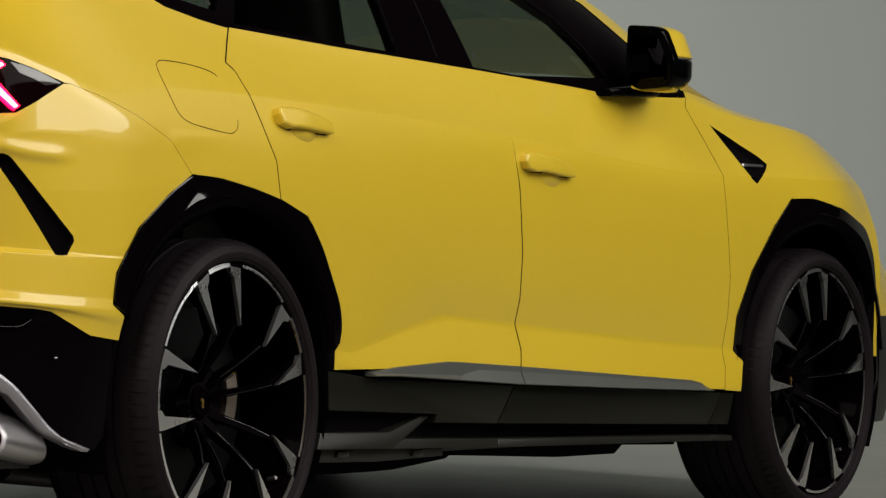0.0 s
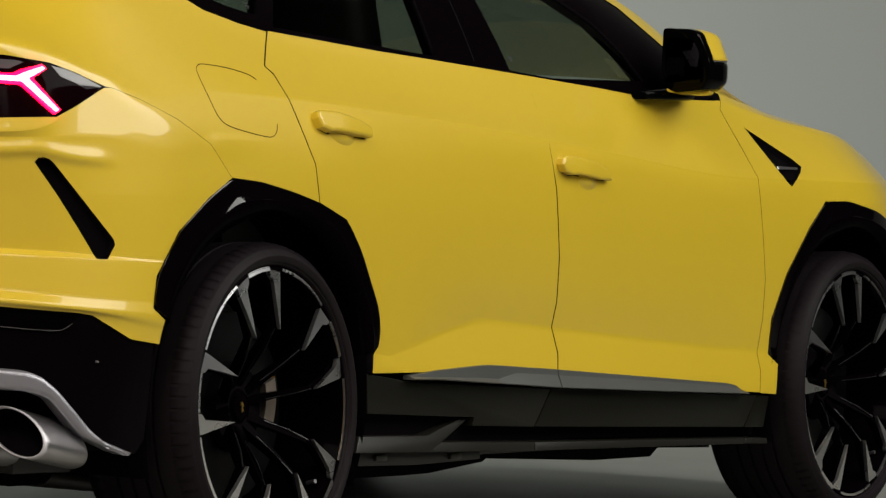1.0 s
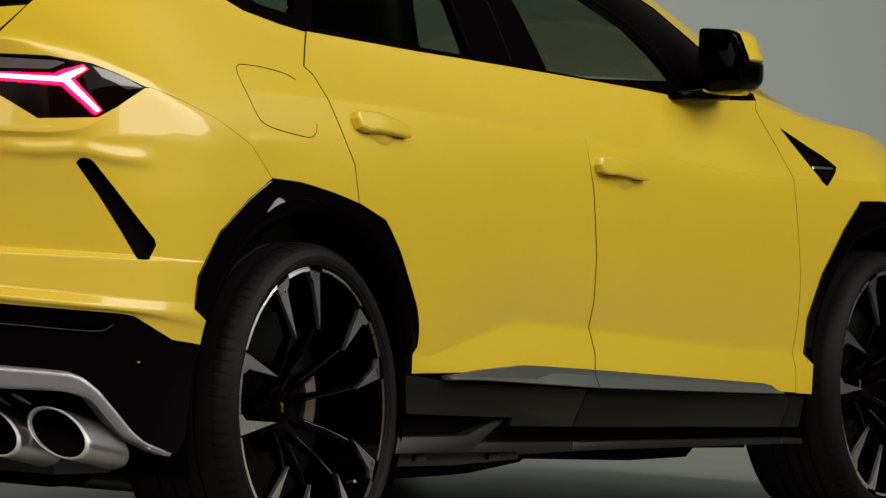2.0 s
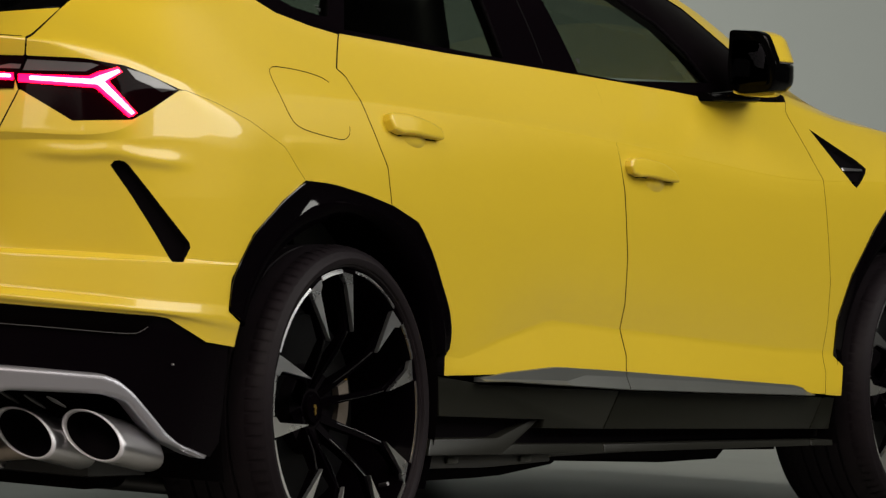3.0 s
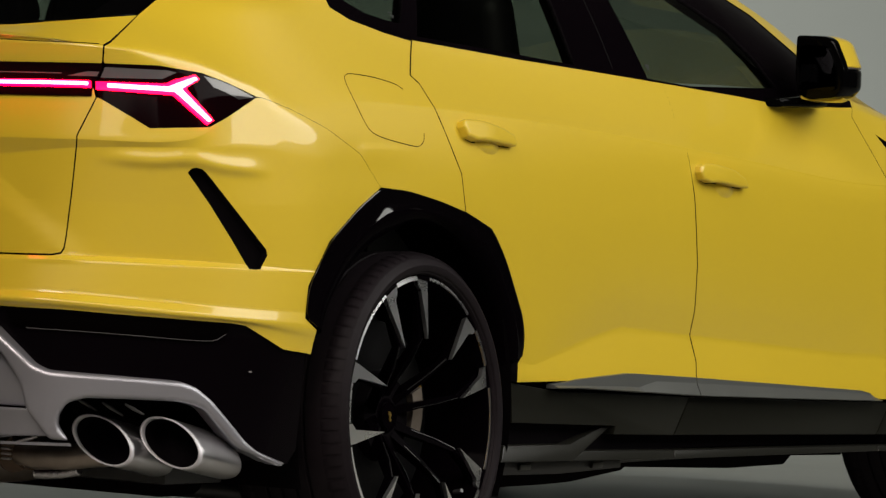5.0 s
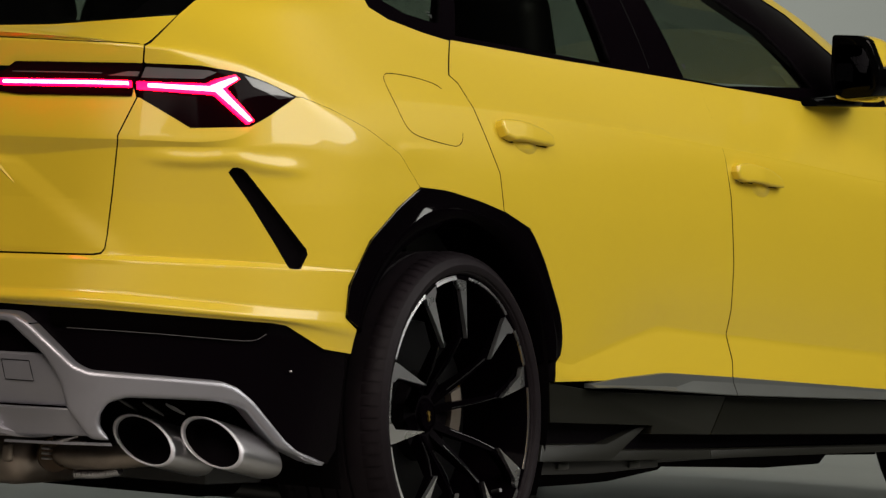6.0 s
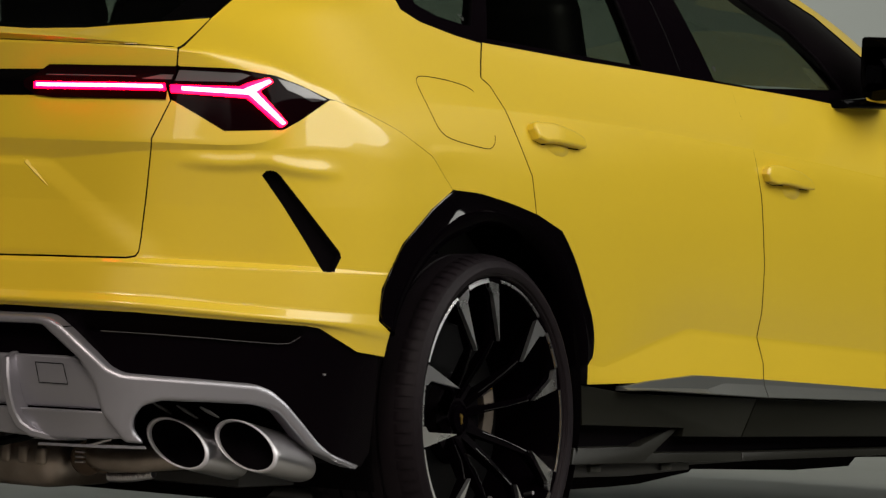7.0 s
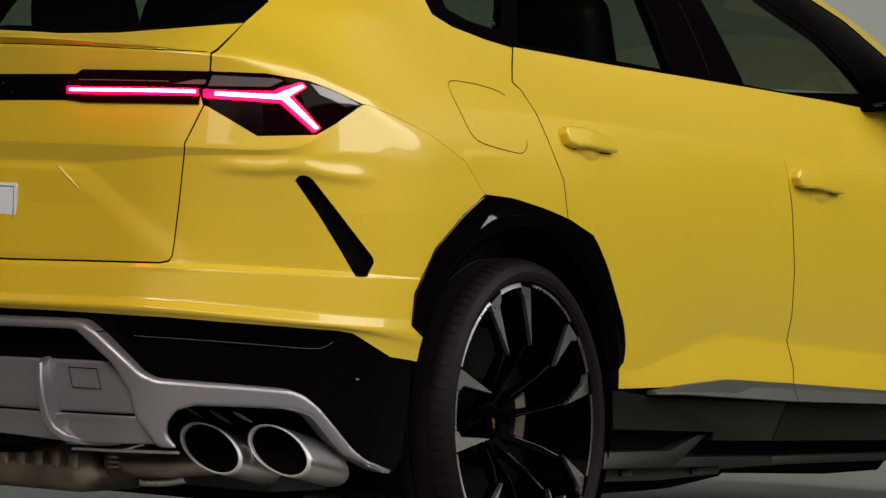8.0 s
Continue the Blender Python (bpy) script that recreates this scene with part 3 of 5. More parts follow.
def skin_cut(polys, fine=1):
    """Cuts polygons in (x + half width, z) out of the body surface: vertices, normals, faces, and (s, z) of each vertex."""
    pts, nrm = GRIDS[fine]
    ss, zz = pts[:, :, 0] - pts[:, :, 1], pts[:, :, 2]
    verts, norms, faces, index, flat = [], [], [], {}, []

    def vertex(s, z, p, n):
        key = (round(s, 5), round(z, 5))
        if key not in index:
            index[key] = len(verts)
            verts.append(p)
            norms.append(n)
            flat.append((s, z))
        return index[key]

    corners = lambda a: (a[:-1, :-1], a[1:, :-1], a[1:, 1:], a[:-1, 1:])
    ls, hs = np.minimum.reduce(corners(ss)), np.maximum.reduce(corners(ss))
    lz, hz = np.minimum.reduce(corners(zz)), np.maximum.reduce(corners(zz))
    for poly in polys:
        poly = [(float(a), float(b)) for a, b in poly]
        q = np.array(poly)
        ears = [[poly[k] for k in t] for t in tessellate_polygon([[Vector((a, b, 0)) for a, b in poly]])]
        boxes = np.array([(min(p[0] for p in e), max(p[0] for p in e), min(p[1] for p in e), max(p[1] for p in e)) for e in ears])
        near = (hs >= q[:, 0].min()) & (ls <= q[:, 0].max()) & (hz >= q[:, 1].min()) & (lz <= q[:, 1].max())
        count = sum(c.astype(int) for c in corners(inside(ss, zz, poly)))
        samples = []
        for a, b in zip(poly, poly[1:] + poly[:1]):
            steps = max(2, int(np.hypot(b[0] - a[0], b[1] - a[1]) / (0.004 / fine)))
            f = np.linspace(0, 1, steps)[:, None]
            samples.append(np.array(a) * (1 - f) + np.array(b) * f)
        samples = np.concatenate(samples)
        for i, j in np.argwhere(near):
            touched = ((samples[:, 0] >= ls[i, j] - 1e-6) & (samples[:, 0] <= hs[i, j] + 1e-6) & (samples[:, 1] >= lz[i, j] - 1e-6) & (samples[:, 1] <= hz[i, j] + 1e-6)).any()
            if count[i, j] == 0 and not touched:
                continue
            ring = [(i, j), (i + 1, j), (i + 1, j + 1), (i, j + 1)]
            if count[i, j] == 4 and not touched:
                faces.append([vertex(ss[c], zz[c], pts[c], nrm[c]) for c in ring])
                continue
            over = [ears[k] for k in np.flatnonzero((boxes[:, 0] <= hs[i, j]) & (boxes[:, 1] >= ls[i, j]) & (boxes[:, 2] <= hz[i, j]) & (boxes[:, 3] >= lz[i, j]))]
            for trio in ((0, 1, 2), (0, 2, 3)):
                c = [ring[k] for k in trio]
                t = [(ss[k], zz[k]) for k in c]
                det = (t[1][0] - t[0][0]) * (t[2][1] - t[0][1]) - (t[2][0] - t[0][0]) * (t[1][1] - t[0][1])
                if abs(det) < 1e-12:
                    continue
                for ear in over:
                    face = []
                    for s, z in clip(ear, t):
                        v = ((s - t[0][0]) * (t[2][1] - t[0][1]) - (t[2][0] - t[0][0]) * (z - t[0][1])) / det
                        w = ((t[1][0] - t[0][0]) * (z - t[0][1]) - (s - t[0][0]) * (t[1][1] - t[0][1])) / det
                        n = vertex(s, z, pts[c[0]] * (1 - v - w) + pts[c[1]] * v + pts[c[2]] * w, nrm[c[0]] * (1 - v - w) + nrm[c[1]] * v + nrm[c[2]] * w)
                        if n not in face:
                            face.append(n)
                    if len(face) > 2:
                        faces.append(face)
    return np.array(verts), np.array(norms), faces, np.array(flat)


def edge_distance(flat, polys):
    """How far each (s, z) lies from the outlines."""
    best = np.full(len(flat), 9.0)
    for poly in polys:
        for a, b in zip(poly, poly[1:] + poly[:1]):
            a, b = np.array(a, float), np.array(b, float)
            d = b - a
            f = np.clip(((flat - a) @ d) / max(d @ d, 1e-12), 0, 1)
            best = np.minimum(best, np.linalg.norm(flat - a - f[:, None] * d, axis=1))
    return best


def skin_panel(name, polys, material, parent, lift=0.0, depth=0.012, gap=0.0, corner=0.0, label="", sides=(1,), edge=None, fine=1, pillow=None, shape=None):
    """A panel of the body shell. sides: 1 is the right flank, -1 the left; with both, one mesh."""
    if not isinstance(polys[0][0], (tuple, list)):
        polys = [polys]
    if corner:
        polys = [rounded(p, corner) for p in polys]
    if gap:
        polys = [shrunk(p, gap) for p in polys]
    outlines = polys
    if pillow:
        # rings of quads inside the outline carry the rounded edge
        polys = []
        for p in outlines:
            rings = [shrunk(p, pillow[0] * f) if f else p for f in (0, 0.12, 0.4, 1.0)]
            for a, b in zip(rings[:-1], rings[1:]):
                polys += [[a[k - 1], a[k], b[k], b[k - 1]] for k in range(len(p))]
            polys.append(rings[-1])
    verts, norms, faces, flat = skin_cut(polys, fine)
    away = edge_distance(flat, outlines)
    rise = np.full(len(verts), lift)
    if pillow:
        q = np.clip(1 - away / pillow[0], 0, 1)
        rise = lift - pillow[1] * (1 - np.sqrt(1 - q * q * 0.999))
    if shape:
        rise = rise + np.array([shape(a, b) for a, b in flat])
    bm = bmesh.new()
    facing = []
    for side in sides:
        flip = np.array([1, side, 1.0])
        vs = [bm.verts.new((p + n * r) * flip) for p, n, r in zip(verts, norms, rise)]
        facing += [n * flip for n in norms]
        edges = {}
        for f in faces:
            n3 = sum(np.cross(verts[f[k]] - verts[f[0]], verts[f[k + 1]] - verts[f[0]]) for k in range(1, len(f) - 1))
            if n3 @ n3 < 1e-17:
                continue
            ring = f if (n3 @ norms[f[0]]) * side > 0 else f[::-1]
            try:
                bm.faces.new([vs[k] for k in ring])
            except ValueError:
                continue
            for a, b in zip(ring, ring[1:] + ring[:1]):
                edges[(a, b)] = edges.get((a, b), 0) + 1
        inner = {}
        for a, b in list(edges):
            if (b, a) in edges or (away[a] > 3e-4 or away[b] > 3e-4):
                continue
            if abs(verts[a][1]) < 1e-4 and abs(verts[b][1]) < 1e-4:
                continue
            for k in (a, b):
                if k not in inner:
                    inner[k] = bm.verts.new((verts[k] + norms[k] * (lift - depth)) * flip)
                    facing.append(norms[k] * flip)
            try:
                rim_face = bm.faces.new([vs[b], vs[a], inner[a], inner[b]])
            except ValueError:
                continue
            rim_face.material_index = 1
            e = bm.edges.get((vs[a], vs[b]))
            if e:
                e.smooth = False
    ob = part(name, bm, (material, edge or material), parent, label)
    if not pillow and not shape:
        ob.data.normals_split_custom_set_from_vertices([Vector(n).normalized() for n in facing])
    return ob


def prism(points, frame_of, depth, bevel=0.0):
    """A plate: outline points (u, v) placed by frame_of(u, v, d), d from 0 (face) to depth (back)."""
    bm = bmesh.new()
    front = [bm.verts.new(frame_of(u, v, 0)) for u, v in points]
    back = [bm.verts.new(frame_of(u, v, depth)) for u, v in points]
    bm.faces.new(front)
    bm.faces.new(back[::-1])
    for i in range(len(points)):
        bm.faces.new([front[i - 1], back[i - 1], back[i], front[i]])
    bmesh.ops.recalc_face_normals(bm, faces=bm.faces)
    if bevel:
        bmesh.ops.bevel(bm, geom=[e for e in bm.edges], offset=bevel, segments=2, affect="EDGES", profile=0.6)
    return sharpen(bm, 40)


def lathe(profile, steps=96, axis="y", closed=False):
    """Turns a profile of (radius, along) round an axis."""
    bm = bmesh.new()
    rings = []
    for r, a in profile:
        ring = []
        for k in range(steps):
            t = 2 * math.pi * k / steps
            c, s = r * math.cos(t), r * math.sin(t)
            ring.append(bm.verts.new((c, a, s) if axis == "y" else (c, s, a) if axis == "z" else (a, c, s)))
        rings.append(ring)
    pairs = list(zip(rings[:-1], rings[1:])) + ([(rings[-1], rings[0])] if closed else [])
    for a, b in pairs:
        for k in range(steps):
            bm.faces.new([a[k - 1], a[k], b[k], b[k - 1]])
    if not closed:
        for ring in (rings[0], rings[-1]):
            bm.faces.new(ring)
    bmesh.ops.recalc_face_normals(bm, faces=bm.faces)
    return sharpen(bm, 30)


def tube(points, radius, steps=16, squash=1.0, cap=True):
    """A tube along a path; radius may be a list."""
    bm = bmesh.new()
    pts = [Vector(p) for p in points]
    rings = []
    for i, p in enumerate(pts):
        d = (pts[min(i + 1, len(pts) - 1)] - pts[max(i - 1, 0)]).normalized()
        side = d.cross(Vector((0, 0, 1)))
        side = side.normalized() if side.length > 1e-4 else Vector((0, 1, 0))
        up = side.cross(d).normalized()
        r = radius[i] if isinstance(radius, (list, tuple)) else radius
        rings.append([bm.verts.new(p + side * r * math.cos(2 * math.pi * k / steps) + up * r * squash * math.sin(2 * math.pi * k / steps)) for k in range(steps)])
    for a, b in zip(rings[:-1], rings[1:]):
        for k in range(steps):
            bm.faces.new([a[k - 1], a[k], b[k], b[k - 1]])
    if cap:
        bm.faces.new(rings[0])
        bm.faces.new(rings[-1])
    bmesh.ops.recalc_face_normals(bm, faces=bm.faces)
    return sharpen(bm, 40)


def block(size, at=(0, 0, 0), bevel=0.01, segments=3, taper=None, turn=None):
    """A bevelled block; taper scales its top in x and y."""
    bm = bmesh.new()
    bmesh.ops.create_cube(bm, size=1)
    for v in bm.verts:
        k = taper if taper and v.co.z > 0 else (1, 1)
        v.co = Vector((v.co.x * size[0] * k[0], v.co.y * size[1] * k[1], v.co.z * size[2]))
    if bevel:
        bmesh.ops.bevel(bm, geom=list(bm.edges), offset=bevel, segments=segments, affect="EDGES", profile=0.5)
    if turn:
        bm.transform(turn)
    bm.transform(Matrix.Translation(at))
    return sharpen(bm, 40)


def skin_at(s, z):
    """The point of the right flank at (x + half width, z), and its normal."""
    k = np.argmin((SKIN_S - s) ** 2 + (SKIN_Z - z) ** 2)
    i, j = np.unravel_index(k, SKIN_S.shape)
    return SKIN[i, j].copy(), SKIN_N[i, j].copy()

def strip_quads(points, width, smooth=2):
    """Short quads along an open line on the skin."""
    pts = [p for k in range(len(points) - 1) for p in [tuple(np.array(points[k]) * (1 - f) + np.array(points[k + 1]) * f) for f in (0, 0.34, 0.67)]] + [points[-1]]
    p = np.array(pts)
    for _ in range(smooth):
        p[1:-1] = (p[:-2] + 2 * p[1:-1] + p[2:]) / 4
    d = np.gradient(p, axis=0)
    n = np.column_stack([-d[:, 1], d[:, 0]]) / np.linalg.norm(d, axis=1, keepdims=True) * width / 2
    return [[tuple(p[k] + n[k]), tuple(p[k + 1] + n[k + 1]), tuple(p[k + 1] - n[k + 1]), tuple(p[k] - n[k])] for k in range(len(p) - 1)]


# ---- studio ----
VIEW = math.radians(32)  # the studio stands square to the backdrop


def sheet(grid, flip=False):
    bm = bmesh.new()
    vs = [[bm.verts.new(p) for p in row] for row in grid]
    for a, b in zip(vs[:-1], vs[1:]):
        for k in range(len(a) - 1):
            q = [a[k], a[k + 1], b[k + 1], b[k]]
            bm.faces.new(q[::-1] if flip else q)
    return bm


def in_studio(x, y, z):
    return (1.0 + x * math.cos(VIEW) - y * math.sin(VIEW), x * math.sin(VIEW) + y * math.cos(VIEW), z)


FAR, COVE, HALF, NEAR, TALL = 9.5, 2.4, 12.0, -13.0, 9.5
ys = np.linspace(-HALF, HALF, 13)
tagged(mesh_object("floor", sheet([[in_studio(x, y, 0) for x in np.linspace(NEAR, FAR - COVE, 15)] for y in ys], True), FLOOR), "smooth grey painted studio floor under the car", "floor", kind="structure")
back_ys = np.linspace(-HALF, HALF, 13)
curve = [(FAR - COVE + COVE * math.sin(a), COVE - COVE * math.cos(a)) for a in np.linspace(0, math.pi / 2, 20)] + [(FAR, 4.5), (FAR, TALL)]
tagged(mesh_object("backdrop", sheet([[in_studio(x, y, z) for x, z in curve] for y in back_ys], True), WALL), "plain grey curved studio backdrop wall behind the car", "wall", kind="structure")
# Unseen black walls, added so the gloss trim reflects darkness.
for nm, line in (("wall_near", [(NEAR, -HALF), (NEAR, HALF)]), ("wall_east", [(NEAR, -HALF), (FAR, -HALF)]), ("wall_west", [(NEAR, HALF), (FAR, HALF)])):
    (x0, y0), (x1, y1) = line
    bm = sheet([[in_studio(x0 + (x1 - x0) * f, y0 + (y1 - y0) * f, z) for z in np.linspace(0, TALL, 5)] for f in np.linspace(0, 1, 9)])
    ob = tagged(mesh_object(nm, bm, DARK_WALL), "unseen black wall added round the studio to keep it dark", "wall", kind="structure")
    ob.modifiers.new("thick", "SOLIDIFY").thickness = 0.05
# Unseen dark ceiling, set high so door reflections miss its edge.
bm = sheet([[in_studio(x, y, TALL) for x in (NEAR, FAR)] for y in (-HALF, HALF)])
ob = tagged(mesh_object("ceiling", bm, CEILING, flat=True), "unseen dark studio ceiling added high over the car", "ceiling", kind="structure")
ob.modifiers.new("thick", "SOLIDIFY").thickness = 0.1

# ---- the car ----
car = tagged(new("car"), "glossy yellow sport utility car with black trim parked on grey floor", "car")
BOTH = (1, -1)

# dark structure under the shell, open at the wheel arches
SHELL = [(-1.2, 0.46), (0.16, 0.46), (0.36, 0.36), (0.50, 0.34), (0.50, 0.62), (0.58, 0.80), (0.80, 0.91), (1.16, 0.85), (1.36, 0.72), (1.46, 0.52), (1.46, 0.24), (3.47, 0.24),
         (3.47, 0.5), (3.56, 0.70), (3.77, 0.91), (4.08, 0.88), (4.26, 0.81), (4.37, 0.5), (4.37, 0.25), (4.6, 0.25), (4.6, 1.02), (3.9, 1.08), (3.2, 1.13), (2.4, 1.15), (1.2, 1.20), (0.6, 1.24), (0.0, 1.2), (-1.2, 1.18)]
skin_panel("inner_shell", SHELL, DARK_VOID, car, lift=-0.028, depth=0.01, sides=BOTH)

tailgate = skin_panel("tailgate", TAILGATE, YELLOW, car, gap=0.0040, depth=0.02, edge=DARK_VOID, sides=BOTH, label="yellow painted tailgate with a light band")
bumper = skin_panel("rear_bumper", [BUMPER_INNER, BUMPER_OUTER], YELLOW, car, depth=0.022, edge=DARK_VOID, sides=BOTH, label="yellow painted rear bumper")
skin_panel("lower_bumper", [(-1.2, 0.64), (-0.3, 0.64), (0.2, 0.62), (0.42, 0.57), (0.515, 0.555), (0.50, 0.32), (0.45, 0.27), (0.33, 0.31), (0.16, 0.435), (-0.20, 0.445), (-0.28, 0.42), (-0.30, 0.35), (-1.2, 0.35)], BUMPER_BLACK, car, lift=-0.006, sides=BOTH, label="gloss black lower rear bumper")
for sd in (1, -1):
    skin_panel("quarter_panel", QUARTER, YELLOW, car, gap=0.0009, depth=0.02, edge=DARK_VOID, sides=(sd,))
    rear_door = skin_panel("rear_door", REAR_DOOR, YELLOW, car, gap=0.0024, depth=0.022, edge=DARK_VOID, sides=(sd,))
    front_door = skin_panel("front_door", FRONT_DOOR, YELLOW, car, gap=0.0022, depth=0.022, edge=DARK_VOID, sides=(sd,))
    fender = skin_panel("front_fender", [FENDER_FRONT, FENDER_REAR], YELLOW, car, depth=0.022, edge=DARK_VOID, sides=(sd,))
    skin_panel("screen_pillar", APILLAR, YELLOW, car, depth=0.02, edge=DARK_VOID, sides=(sd,))
    skin_panel("window_surround", [SURROUND_LOWER, SURROUND_UPPER], BUMPER_BLACK, car, lift=-0.002, depth=0.012, edge=DARK_VOID, sides=(sd,), label="gloss black window surround")
    for lining in ([SURROUND_LOWER, SURROUND_UPPER], [QUARTER], [APILLAR], [REAR_DOOR], [FRONT_DOOR]):
        skin_panel("cabin_lining", lining, DARK_VOID, car, lift=-0.03, depth=0.004, sides=(sd,))
    for nm, outline, gl, on in (("quarter_window", QGLASS, GLASS, car), ("door_window", RGLASS, GLASS, rear_door), ("door_window", FGLASS, GLASS, front_door)):
        pane = skin_panel(nm, outline, gl, on, lift=-0.008, depth=0.0, sides=(sd,), label="tinted side window")
        pane.visible_shadow = False
        marks = {"quarter_window": (QMARK, QMARK_LOWER)}.get(nm, (FMARK,) if on is front_door else ())
        for mark in marks:
            skin_panel("glass_mark", mark, MARK, pane, lift=-0.0074, depth=0.0003, sides=(sd,))
    # Near-black sheets stand in for the shade inside vent and slot.
    skin_panel("fender_vent", VENT, DARK_VOID, fender, lift=-0.02, depth=0.004, sides=(sd,))
    skin_panel("vent_slat", VENT_SLAT, STEEL, fender, lift=-0.006, depth=0.004, sides=(sd,))
    skin_panel("bumper_slot", SLOT, DARK_VOID, bumper, lift=-0.02, depth=0.004, sides=(sd,))


def skin_point(s, z):
    """The point of the right flank at (x + half width, z), between the grid's points, and its normal."""
    pts, nrm = GRIDS[3]
    ss, zz = FLAT[3]
    i, j = np.unravel_index(np.argmin((ss - s) ** 2 + (zz - z) ** 2), ss.shape)
    i, j = min(max(i, 1), ss.shape[0] - 2), min(max(j, 1), ss.shape[1] - 2)
    best = None
    for a in (i - 1, i):
        for b in (j - 1, j):
            m = np.array([[ss[a + 1, b] - ss[a, b], ss[a, b + 1] - ss[a, b]], [zz[a + 1, b] - zz[a, b], zz[a, b + 1] - zz[a, b]]])
            if abs(np.linalg.det(m)) < 1e-12:
                continue
            u, v = np.linalg.solve(m, [s - ss[a, b], z - zz[a, b]])
            miss = max(0, -u, -v, u - 1, v - 1)
            if best is None or miss < best[0]:
                best = (miss, pts[a, b] + u * (pts[a + 1, b] - pts[a, b]) + v * (pts[a, b + 1] - pts[a, b]), nrm[i, j])
    return best[1], best[2]


FLAT = {3: (GRIDS[3][0][:, :, 0] - GRIDS[3][0][:, :, 1], GRIDS[3][0][:, :, 2])}


def ray_out(centre, angle, line):
    """How far from the centre a ray at that angle crosses the open outline."""
    d = np.array([math.cos(angle), math.sin(angle)])
    far = []
    for p, q in zip(line[:-1], line[1:]):
        m = np.array([d, np.array(p) - np.array(q)]).T
        if abs(np.linalg.det(m)) > 1e-9:
            k, f = np.linalg.solve(m, np.array(p) - np.array(centre))
            if -0.001 <= f <= 1.001 and k > 0:
                far.append(k)
    return max(far) if far else None


def arch_section(outline, centre, lo, hi, inner=0.437):
    """Points of an arch trim: angle by angle, from the body outwards to the flared lip and round into the wheel house."""
    line = rounded(outline, 0.03, 4)
    rows = []
    for angle in np.radians(np.linspace(lo, hi, 92)):
        reach = ray_out(centre, angle, line)
        if not reach:
            continue
        reach = max(reach, inner + 0.02)
        row = []
        wide = reach - inner
        for f in (1.0, 1.0, 0.985, 0.94, 0.88, 0.81, 0.74, 0.68, 0.62, 0.57, 0.53, 0.50, 0.46, 0.38, 0.26, 0.13, 0.0, 0.0):
            r = inner + wide * f
            d = max(wide * (f - 0.50), 0)
            rise = 0.005 + (0.0015 + 0.0085 * math.exp(-((math.degrees(angle) - 103) / 13) ** 2)) * math.exp(-d / 0.016)
            if f >= 0.985:
                rise = (-0.02, 0.0045, rise)[min(len(row), 2)]
            rise -= 0.030 * max(0, 1 - f / 0.50) ** 2
            p, n = skin_point(centre[0] + r * math.cos(angle), centre[1] + r * math.sin(angle))
            row.append(p + n * rise)
        row[-1] = row[-2] + np.array([0, 0.05, 0])
        rows.append(row)
    return rows


def arch_strip(rows, sd):
    bm = bmesh.new()
    vs = [[bm.verts.new((p[0], p[1] * sd, p[2])) for p in row] for row in rows]
    for a, b in zip(vs[:-1], vs[1:]):
        for k in range(len(a) - 1):
            bm.faces.new([a[k], a[k + 1], b[k + 1], b[k]])
    bm.faces.new(vs[0])
    bm.faces.new(vs[-1])
    bmesh.ops.recalc_face_normals(bm, faces=bm.faces)
    if sum(f.normal.y for f in bm.faces) * sd > 0:
        bmesh.ops.reverse_faces(bm, faces=bm.faces)
    return sharpen(bm, 40)


def arch_trim(rows, sd):
    """Gloss outer face down to the ridge, dull lip rolled in under it."""
    trim = part("arch_trim", arch_strip([row[:12] for row in rows], sd), ARCH_BLACK, car, "gloss black wheel arch trim")
    part("arch_lip", arch_strip([row[11:] for row in rows], sd), WHEEL_BLACK, trim)


for rows in (arch_section(ARCH_REAR, (0.975, 0.385), 14, 154.5), arch_section(ARCH_FRONT, (3.978, 0.385), 9, 172)):
    for sd in BOTH:
        arch_trim(rows, sd)

# ---- roof, screens, bonnet and nose ----
ALONG_T = SKIN[:, -1]


def across(rows, crown, steps=14, lead=0.0):
    """A sheet from the right roof rail to the left one; rows are points of the right rail, centre raised and pushed forward."""
    bm = bmesh.new()
    grid = []
    for x, y, z in rows:
        line = []
        for k in range(-steps, steps + 1):
            f = k / steps
            line.append(bm.verts.new((x + lead * (1 - f * f), y * -f, z + crown * (1 - f * f))))
        grid.append(line)
    for a, b in zip(grid[:-1], grid[1:]):
        for k in range(2 * steps):
            bm.faces.new([a[k], b[k], b[k + 1], a[k + 1]])
    bmesh.ops.recalc_face_normals(bm, faces=bm.faces)
    if sum(f.normal.z for f in bm.faces) < 0:
        bmesh.ops.reverse_faces(bm, faces=bm.faces)
    return bm


rail = [tuple(p) for p in ALONG_T]
x_of = lambda lo, hi: [p for p in rail if lo <= p[0] <= hi and abs(p[1]) > 0.5]
part("roof", across(x_of(-0.48, 1.55), 0.045), YELLOW, car)
screen = part("windscreen", across(x_of(1.53, 2.62), 0.04, lead=0.22), GLASS, car, "tinted windscreen")
screen.visible_shadow = False
part("bonnet", across(x_of(2.6, 3.46), 0.03), YELLOW, car)
rear_glass = skin_panel("rear_window", REARGLASS, GLASS, car, lift=-0.004, depth=0.0, sides=BOTH, label="dark tinted rear window")
rear_glass.visible_shadow = False
for sd in BOTH:
    # Black slip added over the corner where light showed through the glass.
    skin_panel("window_corner_slip", GLASS_CORNER, GLOSS_BLACK, rear_glass, lift=-0.0025, depth=0.001, sides=(sd,))

# nose: the last flank section drawn forward and closed
end = SKIN[-1]
